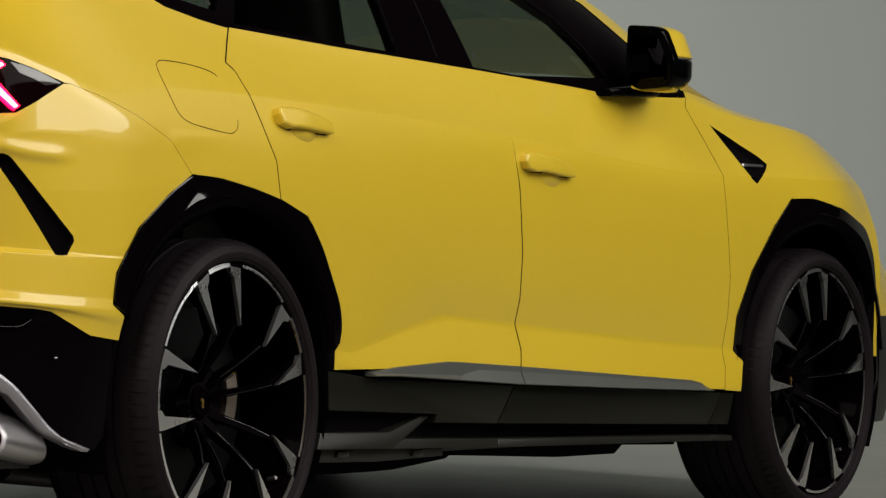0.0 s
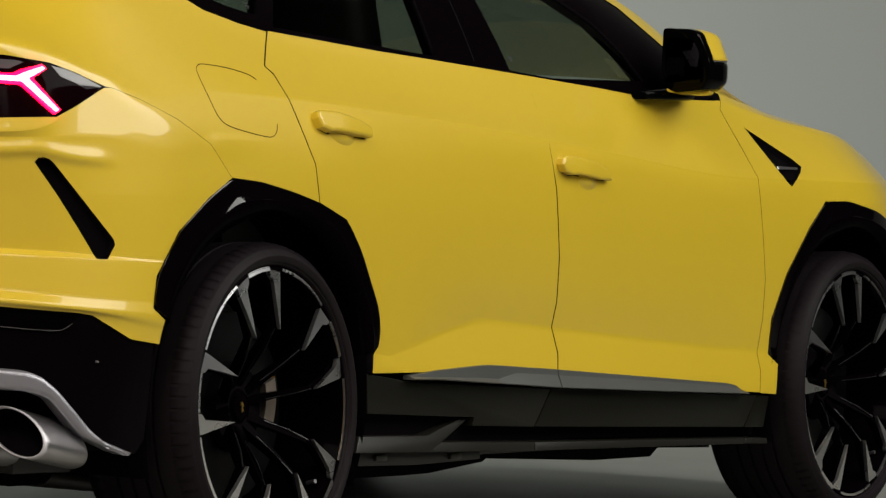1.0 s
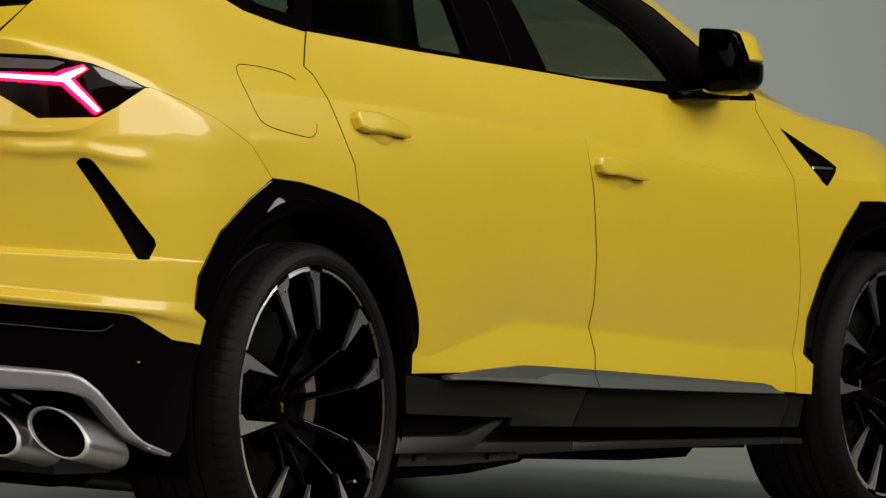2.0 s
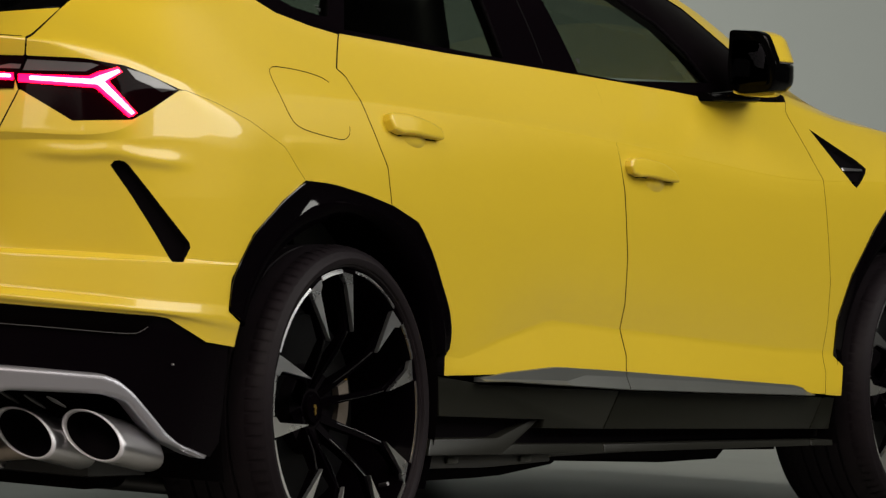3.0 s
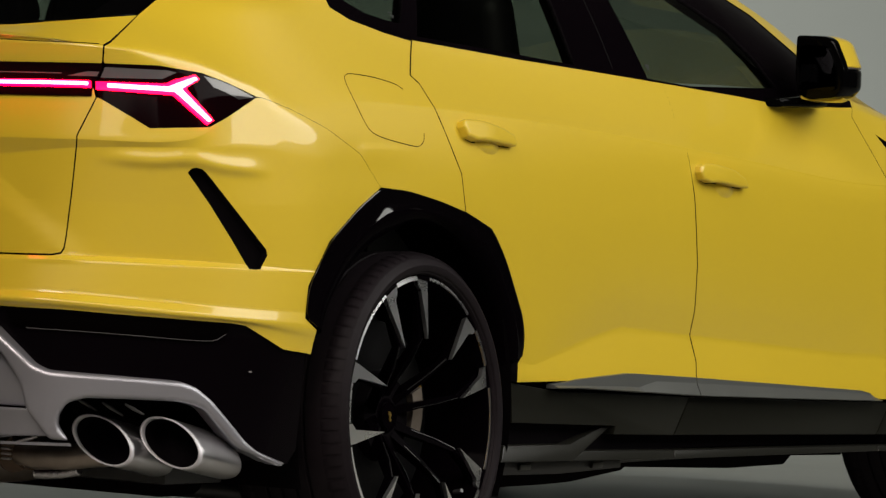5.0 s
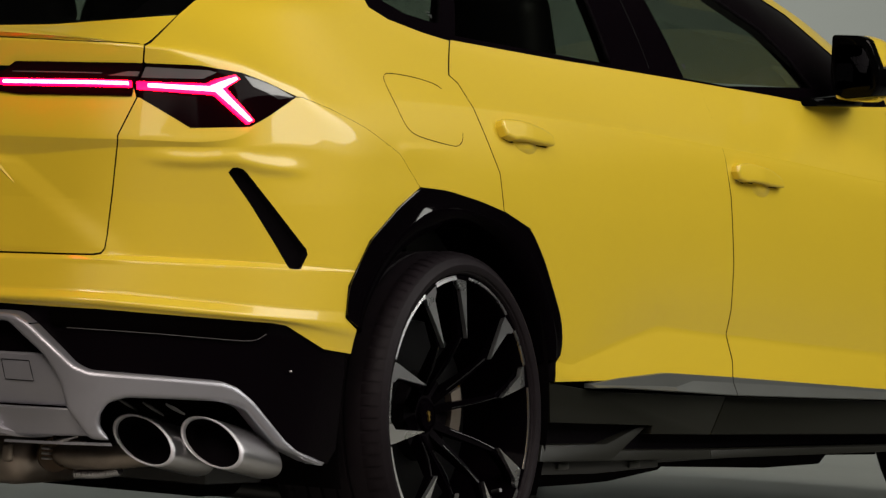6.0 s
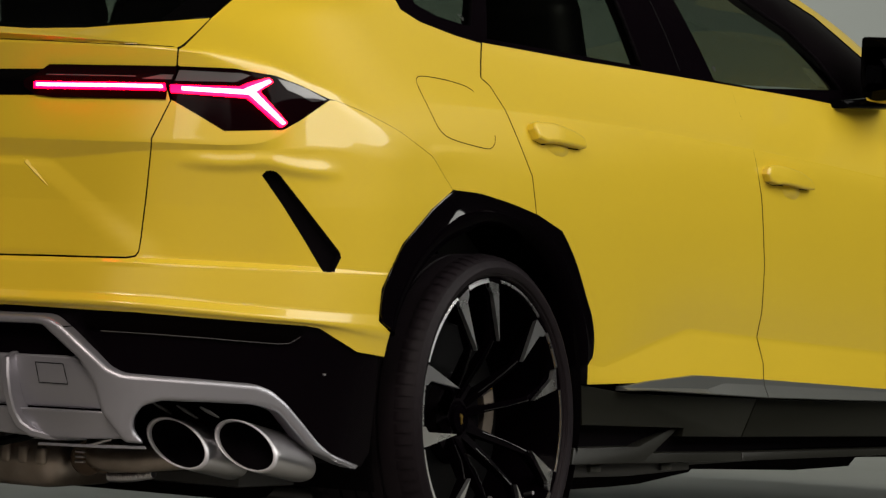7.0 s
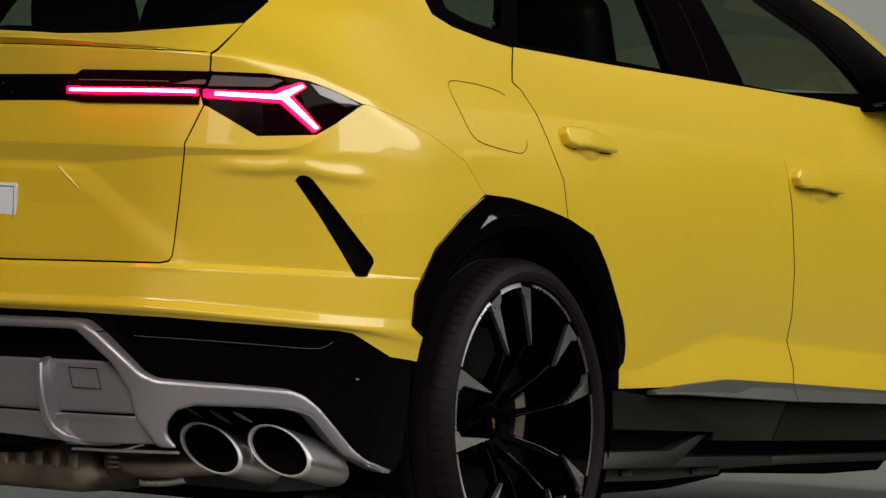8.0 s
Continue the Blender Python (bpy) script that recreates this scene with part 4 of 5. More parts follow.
NOSE = ((0, 1.0, 1.0), (0.05, 0.993, 0.968), (0.10, 0.98, 0.93), (0.16, 0.968, 0.90), (0.23, 0.95, 0.86), (0.36, 0.88, 0.77), (0.46, 0.75, 0.64), (0.53, 0.56, 0.47), (0.565, 0.30, 0.26), (0.57, 0.0, 0.0))


def nose_row(fx, low, high):
    lean = np.clip((end[:, 2] - 0.55) / 0.6, 0, 1) ** 2
    tuck = np.clip((end[:, 2] - 0.55) / 0.3, 0, 1) ** 2 * (3 - 2 * np.clip((end[:, 2] - 0.55) / 0.3, 0, 1))
    return [(p[0] + fx * (1 - 0.45 * q), p[1] * (low + (high - low) * t), p[2] - 0.13 * q * (fx / 0.55)) for p, q, t in zip(end, lean, tuck)]


bm = bmesh.new()
grid = [nose_row(*row) for row in NOSE]
for sd in (1, -1):
    vs = [[bm.verts.new((x, y * sd, z)) for x, y, z in row] for row in grid]
    for a, b in zip(vs[:-1], vs[1:]):
        for k in range(len(a) - 1):
            q = [a[k], b[k], b[k + 1], a[k + 1]]
            bm.faces.new(q if sd > 0 else q[::-1])
bmesh.ops.remove_doubles(bm, verts=bm.verts, dist=1e-4)
bmesh.ops.recalc_face_normals(bm, faces=bm.faces)
for f in bm.faces:
    f.material_index = 1 if f.calc_center_median().z < 0.56 else 0
part("front_bumper", bm, (YELLOW, SATIN_BLACK), car, "yellow painted front bumper")
cols = [k for k in range(len(end)) if 0.868 <= end[k][2] <= 0.963]
for sd in (1, -1):
    bm = bmesh.new()
    rings = []
    for row, span in ((1, cols[-5:]), (2, cols), (3, cols), (4, cols), (5, cols), (6, cols[:-3])):
        line = [grid[row][k] for k in (span if len(span) == len(cols) else [span[0]] * (len(cols) - len(span)) + span)]
        rings.append([bm.verts.new((x + 0.007, (y - 0.004) * sd, z + 0.003)) for x, y, z in line])
    for a, b in zip(rings[:-1], rings[1:]):
        for k in range(len(a) - 1):
            bm.faces.new([a[k], b[k], b[k + 1], a[k + 1]])
    bmesh.ops.remove_doubles(bm, verts=bm.verts, dist=1e-4)
    bmesh.ops.solidify(bm, geom=bm.faces[:], thickness=0.004)
    bmesh.ops.recalc_face_normals(bm, faces=bm.faces)
    part("headlamp", bm, GLOSS_BLACK, car, "dark smoked headlamp lens")
part("grille", prism([(-0.55, 0.30), (0.55, 0.30), (0.66, 0.52), (0.5, 0.60), (-0.5, 0.60), (-0.66, 0.52)], lambda u, v, d: (4.02 - 0.32 * abs(u) ** 2 - d, u, v), 0.06, 0.006), SATIN_BLACK, car, "black honeycomb lower grille")

# ---- underbody ----
part("underbody", prism([(-0.62, -0.72), (0.62, -0.86), (2.35, -0.86), (2.45, -0.5), (3.6, -0.5), (3.6, 0.5), (2.45, 0.5), (2.35, 0.86), (0.62, 0.86), (-0.62, 0.72)],
                         lambda u, v, d: (u, v, 0.23 + d), 0.10, 0.01), SATIN_BLACK, car, "matt black underbody tray")
part("side_skirt", prism([(0.60, 0.183), (0.89, 0.182), (1.02, 0.184), (1.27, 0.204), (1.29, 0.212), (1.85, 0.190), (2.16, 0.190), (2.20, 0.213), (2.5, 0.205), (2.5, 0.25), (0.5, 0.25)],
                         lambda u, v, d: (u, -0.80 + d, v), 0.5, 0.004), DARK_VOID, car)
# Added near-black block; stands in for the shade under the rear.
part("rear_dark_block", block((0.55, 1.30, 0.12), (-0.25, 0, 0.252), 0.03), DARK_VOID, car)

# ---- sills ----
def side_plate(points, w_of, depth, sd, bevel=0.003):
    return prism(points, lambda u, v, d: (u, -sd * (w_of(u, v) - d), v), depth, bevel)


for sd in (1, -1):
    sill = part("sill", side_plate([(0.452, 0.452), (0.66, 0.428), (1.332, 0.400), (1.256, 0.305), (0.952, 0.315), (0.960, 0.336), (0.463, 0.356)],
                                   lambda u, v: 0.955, 0.10, sd), TRIM_DARK, car, "satin charcoal side sill")
    part("sill_front", side_plate([(1.337, 0.400), (2.472, 0.361), (2.400, 0.275), (1.262, 0.305)], lambda u, v: 0.955, 0.10, sd), TRIM_DARK, sill)
    part("sill_end", side_plate([(2.476, 0.361), (2.545, 0.358), (2.518, 0.272), (2.405, 0.275)], lambda u, v: 0.955, 0.10, sd), TRIM_DARK, sill)
    part("sill_recess", side_plate([(0.45, 0.37), (2.52, 0.29), (2.52, 0.23), (0.45, 0.26)], lambda u, v: 0.905, 0.06, sd), DARK_VOID, sill)
    part("sill_fin", side_plate([(0.440, 0.302), (0.746, 0.296), (0.930, 0.335), (0.965, 0.335), (0.745, 0.257), (0.410, 0.264)], lambda u, v: 0.965 - 0.35 * (v - 0.257), 0.05, sd), FLOORLIT_TRIM, sill, "charcoal angled air fin, floor light put in its grey")
    part("sill_blade", side_plate([(0.800, 0.2795), (1.252, 0.267), (1.245, 0.246), (0.745, 0.2565)], lambda u, v: 0.965 - 0.3 * (v - 0.25), 0.08, sd), FLOORLIT_TRIM, sill)
    part("sill_blade", side_plate([(1.257, 0.267), (2.386, 0.246), (2.380, 0.231), (1.250, 0.246)], lambda u, v: 0.965 - 0.3 * (v - 0.25), 0.08, sd), FLOORLIT_TRIM, sill)
    part("sill_blade", side_plate([(2.392, 0.246), (2.52, 0.243), (2.516, 0.228), (2.386, 0.231)], lambda u, v: 0.965 - 0.3 * (v - 0.25), 0.08, sd), FLOORLIT_TRIM, sill)
    under = part("sill_underplate", side_plate([(0.40, 0.262), (0.745, 0.255), (1.03, 0.2475), (1.03, 0.229), (0.72, 0.224), (0.40, 0.231)], lambda u, v: 0.935, 0.12, sd), SATIN_BLACK, sill)
    for x, z in ((0.556, 0.2475), (0.902, 0.2405)):
        part("jack_bracket", block((0.05, 0.012, 0.016), (x, -sd * 0.938, z), 0.003, 2), FLOORLIT_TRIM, under)
    # silver strip: an upright upper facet down to a fold, a lower facet leaning out under it
    for cols in ([(0.623, 0.446, 0.443, 0.436), (0.75, 0.457, 0.4405, 0.4335), (0.985, 0.467, 0.434, 0.4215), (1.035, 0.4655, 0.431, 0.419), (1.125, 0.461, 0.4445, 0.4145), (1.334, 0.451, 0.436, 0.4035)],
                 [(1.339, 0.4505, 0.4355, 0.4035), (1.8, 0.4255, 0.415, 0.387), (2.269, 0.400, 0.391, 0.3715), (2.32, 0.392, 0.385, 0.3695), (2.37, 0.3695, 0.369, 0.368)]):
        bm = bmesh.new()
        rows = []
        for x, top_z, mid_z, low_z in cols:
            rows.append([bm.verts.new((x, -sd * w, z)) for w, z in ((0.950, top_z), (0.9705, top_z - 0.0012), (0.9725, mid_z), (0.986, low_z + 0.0022), (0.983, low_z), (0.950, low_z - 0.001))])
        for a, b in zip(rows[:-1], rows[1:]):
            for k in range(5):
                bm.faces.new([a[k], a[k + 1], b[k + 1], b[k]])
        bm.faces.new(rows[0])
        bm.faces.new(rows[-1])
        bmesh.ops.recalc_face_normals(bm, faces=bm.faces)
        part("sill_strip", sharpen(bm, 12), STRIP, car, "satin silver door sill strip")

# ---- tail lamps ----
skin_panel("light_band", LAMP_BAND, GLOSS_BLACK, tailgate, lift=0.001, depth=0.004, sides=BOTH)
for sd in (1, -1):
    inner = skin_panel("tail_lamp", LAMP_TAILGATE, LAMP_LENS, tailgate, lift=0.004, depth=0.01, sides=(sd,), label="dark red tail lamp with a glowing bar")
    outer = skin_panel("tail_lamp", LAMP_CORNER, LAMP_LENS, car, lift=0.0, depth=0.02, sides=(sd,), label="smoked tail lamp with a glowing forked bar")
    skin_panel("lamp_halo", BAR_INNER_HALO, LAMP_PINK, inner, lift=0.014, depth=0.010, corner=0.004, gap=0.0018, sides=(sd,))
    skin_panel("light_guide", BAR_INNER, LAMP_GLOW, inner, lift=0.0155, depth=0.001, corner=0.003, sides=(sd,))
    skin_panel("lamp_halo", BAR_HALO, LAMP_PINK, outer, lift=0.006, depth=0.006, corner=0.004, gap=0.0018, sides=(sd,))
    skin_panel("light_guide", BAR_CORNER, LAMP_GLOW, outer, lift=0.0075, depth=0.001, corner=0.003, sides=(sd,))
    skin_panel("lens_line", LENS_LINE, LAMP_GREY, inner, lift=0.0048, depth=0.0006, sides=(sd,))
    skin_panel("lens_wedge", LENS_WEDGE, LAMP_GREY, inner, lift=0.0048, depth=0.0006, sides=(sd,))
    skin_panel("lamp_trim", LAMP_TRIM, LAMP_GREY, outer, lift=0.003, depth=0.003, sides=(sd,), label="pale grey lamp trim")

for sd in (1, -1):
    # Softbox reflection in the lens, put on as a grey slip.
    skin_panel("lens_reflection", LENS_REFLECTION, REFLECTION_GREY, car, lift=0.0012, depth=0.001, sides=(sd,), label="pale grey slip painted as a softbox reflection in the lens")
    # Pale beads stand in for glints of the studio lights on the band.
    for at in BAND_DOTS:
        p, n = skin_at(*at)
        bm = bmesh.new()
        bmesh.ops.create_icosphere(bm, subdivisions=2, radius=0.0016)
        bm.transform(Matrix.Translation((p[0] - 0.003, p[1] * sd, p[2])))
        part("band_glint", bm, LAMP_GREY, tailgate)
    p, n = skin_at(*SCREW)
    bm = lathe([(0.0, -0.003), (0.0018, -0.0026), (0.0026, -0.001), (0.0026, 0.004), (0.0, 0.004)], 14)
    bm.transform(Matrix.Translation((p[0], p[1] * sd, p[2])) @ (Matrix.Rotation(0 if sd > 0 else math.pi, 4, "Z")))
    part("bumper_screw", bm, STEEL, car)
    # Near-black strip laid on the skin to deepen the door gap's shade.
    skin_panel("door_shade_strip", strip_quads([(0.9895, 1.2505), (0.972, 1.208), (0.955, 1.1675)], 0.0046), DARK_VOID, car, lift=0.0008, depth=0.0006, sides=(sd,))


def skin_x(w, z):
    """Where the rear of the shell lies at a half width and height."""
    rear = SKIN[:, :, 0] < -0.8
    d = np.where(rear, (SKIN[:, :, 1] + w) ** 2 + (SKIN[:, :, 2] - z) ** 2, 9)
    return float(SKIN[:, :, 0].flat[int(np.argmin(d))])


# sliver at the number plate panel's head, shaped to imitate a bright reflection
for sd in (1, -1):
    bm = bmesh.new()
    rows = []
    for f, h in ((0.0, 0.3), (0.12, 1.0), (0.5, 0.8), (1.0, 0.15)):
        w, z = 0.379 + 0.073 * f, 0.938 - 0.0565 * f
        x = skin_x(w, z) - 0.0005
        rows.append([bm.verts.new((x + dx, -sd * (w + 0.539 * o), z + 0.841 * o)) for o, dx in ((-0.0040 * h, 0.0005), (0.0, -0.0034 * h), (0.0064 * h, 0.0010))])
    for a, b in zip(rows[:-1], rows[1:]):
        for k in range(2):
            bm.faces.new([a[k], a[k + 1], b[k + 1], b[k]])
    bmesh.ops.recalc_face_normals(bm, faces=bm.faces)
    if sum(f.normal.x for f in bm.faces) > 0:
        bmesh.ops.reverse_faces(bm, faces=bm.faces)
    part("tailgate_glint_sliver", sharpen(bm, 20), YELLOW, tailgate)

# ---- diffuser and exhaust ----
diffuser = skin_panel("diffuser", DIFF_FRAME, SILVER, car, lift=0.034, depth=0.05, corner=0.012, pillow=(0.011, 0.010), sides=BOTH, label="satin silver rear diffuser frame")


def plate_roll(s, z):
    """How far the middle plate rolls back above and below its fullest line."""
    return -2.4 * (z - 0.482) ** 2


def lower_roll(s, z):
    return 3.5 * (z - 0.335) ** 2


skin_panel("diffuser_plate", DIFF_PLATE, SILVER, diffuser, lift=0.012, depth=0.02, pillow=(0.006, 0.004), sides=BOTH, fine=3, shape=plate_roll)
skin_panel("diffuser_lower", DIFF_LOWER, SILVER, diffuser, lift=0.003, depth=0.03, pillow=(0.006, 0.004), sides=BOTH, fine=3, shape=lower_roll)
for sd in BOTH:
    skin_panel("diffuser_lip", DIFF_LIP, SILVER, diffuser, lift=0.02, depth=0.012, sides=(sd,))
skin_panel("reflector", REFLECTOR, REFLECTOR_DARK, car, lift=0.0, depth=0.004, sides=(1,))
skin_panel("reflector", REFLECTOR, REFLECTOR_DARK, car, lift=0.0, depth=0.004, sides=(-1,))
skin_panel("tow_cover", TOW_CAP, SILVER, diffuser, lift=0.0128, depth=0.004, corner=0.006, gap=0.001, sides=(1,), fine=3, shape=plate_roll)

def swept_fin(sd):
    """A ridged blade that runs down the plate and sweeps outward at its foot."""
    spine = [(0.416, 0.520, -1.062), (0.420, 0.508, -1.090), (0.427, 0.470, -1.098), (0.434, 0.430, -1.096), (0.442, 0.392, -1.088), (0.455, 0.366, -1.078), (0.480, 0.349, -1.066), (0.515, 0.342, -1.050), (0.552, 0.340, -1.036)]
    half = [0.006, 0.009, 0.010, 0.010, 0.010, 0.010, 0.009, 0.007, 0.004]
    bm = bmesh.new()
    rows = []
    for k, ((w, z, x), h) in enumerate(zip(spine, half)):
        a, b = spine[max(k - 1, 0)], spine[min(k + 1, len(spine) - 1)]
        tw, tz = b[0] - a[0], b[1] - a[1]
        n = math.hypot(tw, tz)
        nw, nz = -tz / n, tw / n
        rows.append([bm.verts.new((x + dx, -sd * (w + nw * o), z + nz * o)) for o, dx in ((-h * 1.2, 0.075), (-h, 0.004), (-h * 0.6, 0.0), (h * 0.6, 0.0), (h, 0.004), (h * 1.6, 0.075))])
    for a, b in zip(rows[:-1], rows[1:]):
        for k in range(5):
            bm.faces.new([a[k], a[k + 1], b[k + 1], b[k]])
    bm.faces.new(rows[0])
    bm.faces.new(rows[-1][::-1])
    bmesh.ops.recalc_face_normals(bm, faces=bm.faces)
    part("diffuser_fin", sharpen(bm, 35), SILVER, diffuser)


for sd in (1, -1):
    swept_fin(sd)

RIBS = ((0.676, 0.425, 0.026), (0.744, 0.421, 0.028), (0.805, 0.421, 0.022))


def exhaust_tip(sd, x, w, z):
    """An oval tailpipe end: rolled lip, wall and dark bore, cut square and dipping forward."""
    axis = Vector((1, 0, -0.18)).normalized()
    turn = radians(12)
    side = Vector((0, -sd * math.cos(turn), -math.sin(turn)))
    up = Vector((0.10, -sd * math.sin(turn) * -1, math.cos(turn)))
    bm = bmesh.new()
    rings = []
    for along, r in ((0.12, 0.85), (0.03, 0.90), (0.008, 0.92), (0.004, 0.94), (0.003, 0.955), (0.003, 0.965), (0.004, 0.985), (0.009, 1.0), (0.02, 1.0), (0.05, 1.0), (0.155, 0.985), (0.165, 0.94)):
        c = Vector((x, -sd * w, z)) + axis * along
        rings.append([bm.verts.new(c + side * r * 0.083 * math.cos(2 * math.pi * k / 48) + up * r * 0.053 * math.sin(2 * math.pi * k / 48)) for k in range(48)])
    for a, b in zip(rings[:-1], rings[1:]):
        for k in range(48):
            bm.faces.new([a[k - 1], a[k], b[k], b[k - 1]])
    bm.faces.new(rings[-1])
    bmesh.ops.recalc_face_normals(bm, faces=bm.faces)
    tip = part("exhaust_tip", sharpen(bm, 60), STEEL, car, "brushed steel oval exhaust tip")
    bm = bmesh.new()
    rings = []
    for along, r in ((0.008, 0.912), (0.001, 0.916), (-0.002, 0.93), (-0.003, 0.965), (-0.0015, 0.99), (0.006, 1.004)):
        c = Vector((x, -sd * w, z)) + axis * along
        rings.append([bm.verts.new(c + side * r * 0.083 * math.cos(2 * math.pi * k / 48) + up * r * 0.053 * math.sin(2 * math.pi * k / 48)) for k in range(48)])
    for a, b in zip(rings[:-1], rings[1:]):
        for k in range(48):
            bm.faces.new([a[k - 1], a[k], b[k], b[k - 1]])
    bmesh.ops.recalc_face_normals(bm, faces=bm.faces)
    part("tip_ring", bm, TIP_RING, tip, "pale satin steel ring")
    bm = bmesh.new()
    rings = []
    for along, r in ((0.009, 0.908), (0.03, 0.885), (0.055, 0.86)):
        c = Vector((x, -sd * w, z)) + axis * along
        rings.append([bm.verts.new(c + side * r * 0.083 * math.cos(2 * math.pi * k / 48) + up * r * 0.053 * math.sin(2 * math.pi * k / 48)) for k in range(48)])
    for a, b in zip(rings[:-1], rings[1:]):
        for k in range(48):
            bm.faces.new([a[k - 1], a[k], b[k], b[k - 1]])
    bm.faces.new(rings[-1])
    # Short bore capped in near-black, which stands in for the shade of its depth.
    part("tip_bore", bm, DARK_VOID, tip, "short black bore, its depth's shade put in the colour")
    return tip


for sd in (1, -1):
    exhaust_tip(sd, -0.890, 0.741, 0.339)
    exhaust_tip(sd, -0.830, 0.878, 0.341)
    part("exhaust_pipe", tube([(-0.72, -sd * 0.80, 0.315), (-0.76, -sd * 0.70, 0.305), (-0.80, -sd * 0.58, 0.288), (-0.80, -sd * 0.50, 0.283), (-0.78, -sd * 0.42, 0.29)], 0.028), PIPE_STEEL, car)
    # Near-black block behind the tips, added for the shade of the cavity.
    part("exhaust_cavity_back", block((0.20, 0.42, 0.17), (-0.58, -sd * 0.70, 0.38), 0.02), DARK_VOID, car)
    for w, z, run in RIBS:
        part("shroud_rib", tube([(-0.90, -sd * w, z), (-0.885, -sd * (w + run * 0.5), z - run * 0.42), (-0.86, -sd * (w + run), z - run)], [0.002, 0.0042, 0.002], 10), RIB_GREY, car)
muffler = part("muffler", block((0.30, 0.80, 0.12), (-0.72, 0, 0.272), 0.058, 6), PIPE_STEEL, car, "stained steel muffler with pressed ribs")
for k in range(16):
    part("muffler_rib", block((0.02, 0.026, 0.042), (-0.866, -0.36 + 0.048 * k, 0.286), 0.008, 3), PIPE_STEEL, muffler)
for sd in (1, -1):
    part("pipe_clamp", tube([(-0.775, -sd * 0.452, 0.287), (-0.785, -sd * 0.478, 0.285)], 0.034, 20), RUST, muffler, "rusty pipe clamp")
    part("flex_sleeve", tube([(-0.71, -sd * (0.432 + 0.12 * k / 36), 0.240 + 0.016 * (k / 36) ** 2) for k in range(37)], [0.0115 + 0.0022 * (k % 2) for k in range(37)], 18), STEEL, car, "braided steel flexible sleeve")
    part("suspension_arm", tube([(-0.30, -sd * 0.72, 0.20), (-0.42, -sd * 0.55, 0.215), (-0.52, -sd * 0.35, 0.235)], [0.020, 0.026, 0.022], 14), SATIN_BLACK, car)
    part("hanger", tube([(-0.80, -sd * 0.50, 0.33), (-0.82, -sd * 0.46, 0.315), (-0.80, -sd * 0.43, 0.32)], 0.006, 10), STEEL, car)

part("hose", tube([(-0.95, 0.24, 0.325), (-0.955, 0.10, 0.309), (-0.955, -0.10, 0.303), (-0.95, -0.217, 0.306), (-0.95, -0.295, 0.312), (-0.94, -0.372, 0.332), (-0.92, -0.42, 0.352)], 0.010, 14), GLOSS_BLACK, car, "black rubber hose")
part("muffler_seam", block((0.012, 0.105, 0.006), (-0.872, -0.318, 0.325), 0.002, 2), STEEL, muffler)
for sd in (1, -1):
    part("pipe_flange", tube([(-0.80, -sd * 0.436, 0.286), (-0.806, -sd * 0.446, 0.285)], 0.040, 24), RUST, muffler)
    for z in (0.300, 0.289, 0.278):
        part("flange_bolt", block((0.014, 0.022, 0.005), (-0.846, -sd * 0.452, z), 0.0015, 2), STEEL, muffler)

# ---- number plate ----
plate = part("number_plate", prism(rounded([(-0.284, 0.782), (0.284, 0.782), (0.284, 0.892), (-0.284, 0.892)], 0.008), lambda u, v, d: (-1.012 + d, u, v), 0.01, 0.001), PLATE, car, "white number plate with thin border")
for a in (((-0.276, 0.789), (0.276, 0.789), (0.276, 0.7905), (-0.276, 0.7905)), ((-0.276, 0.8835), (0.276, 0.8835), (0.276, 0.885), (-0.276, 0.885)), ((-0.2775, 0.79), (-0.276, 0.79), (-0.276, 0.884), (-0.2775, 0.884)), ((0.276, 0.79), (0.2775, 0.79), (0.2775, 0.884), (0.276, 0.884))):
    part("border_line", prism(list(a), lambda u, v, d: (-1.0128 + d, u, v), 0.001), PLATE_INK, plate)

# ---- fine seams: near-black strips laid on the shell for their shade ----
for sd in (1, -1):
    skin_panel("fuel_flap_shade_strip", strip_quads(FUEL, 0.0017), DARK_VOID, car, lift=0.0005, depth=0.0005, sides=(sd,))
# Dark strip painted for the shade below the overhanging lip.
skin_panel("spoiler_shade_strip", strip_quads(SPOILER_LINE, 0.0014), DARK_VOID, tailgate, lift=0.0008, depth=0.0006, sides=BOTH)


def rear_x(w, z):
    """Where the rear of the shell lies at a half width and height, between the grid's points."""
    rear = SKIN[:, :, 0] < -0.8
    d = np.where(rear, (SKIN[:, :, 1] + w) ** 2 + (SKIN[:, :, 2] - z) ** 2, 9).ravel()
    k = np.argpartition(d, 6)[:6]
    weight = 1 / (d[k] + 1e-6)
    return float((SKIN[:, :, 0].ravel()[k] * weight).sum() / weight.sum())


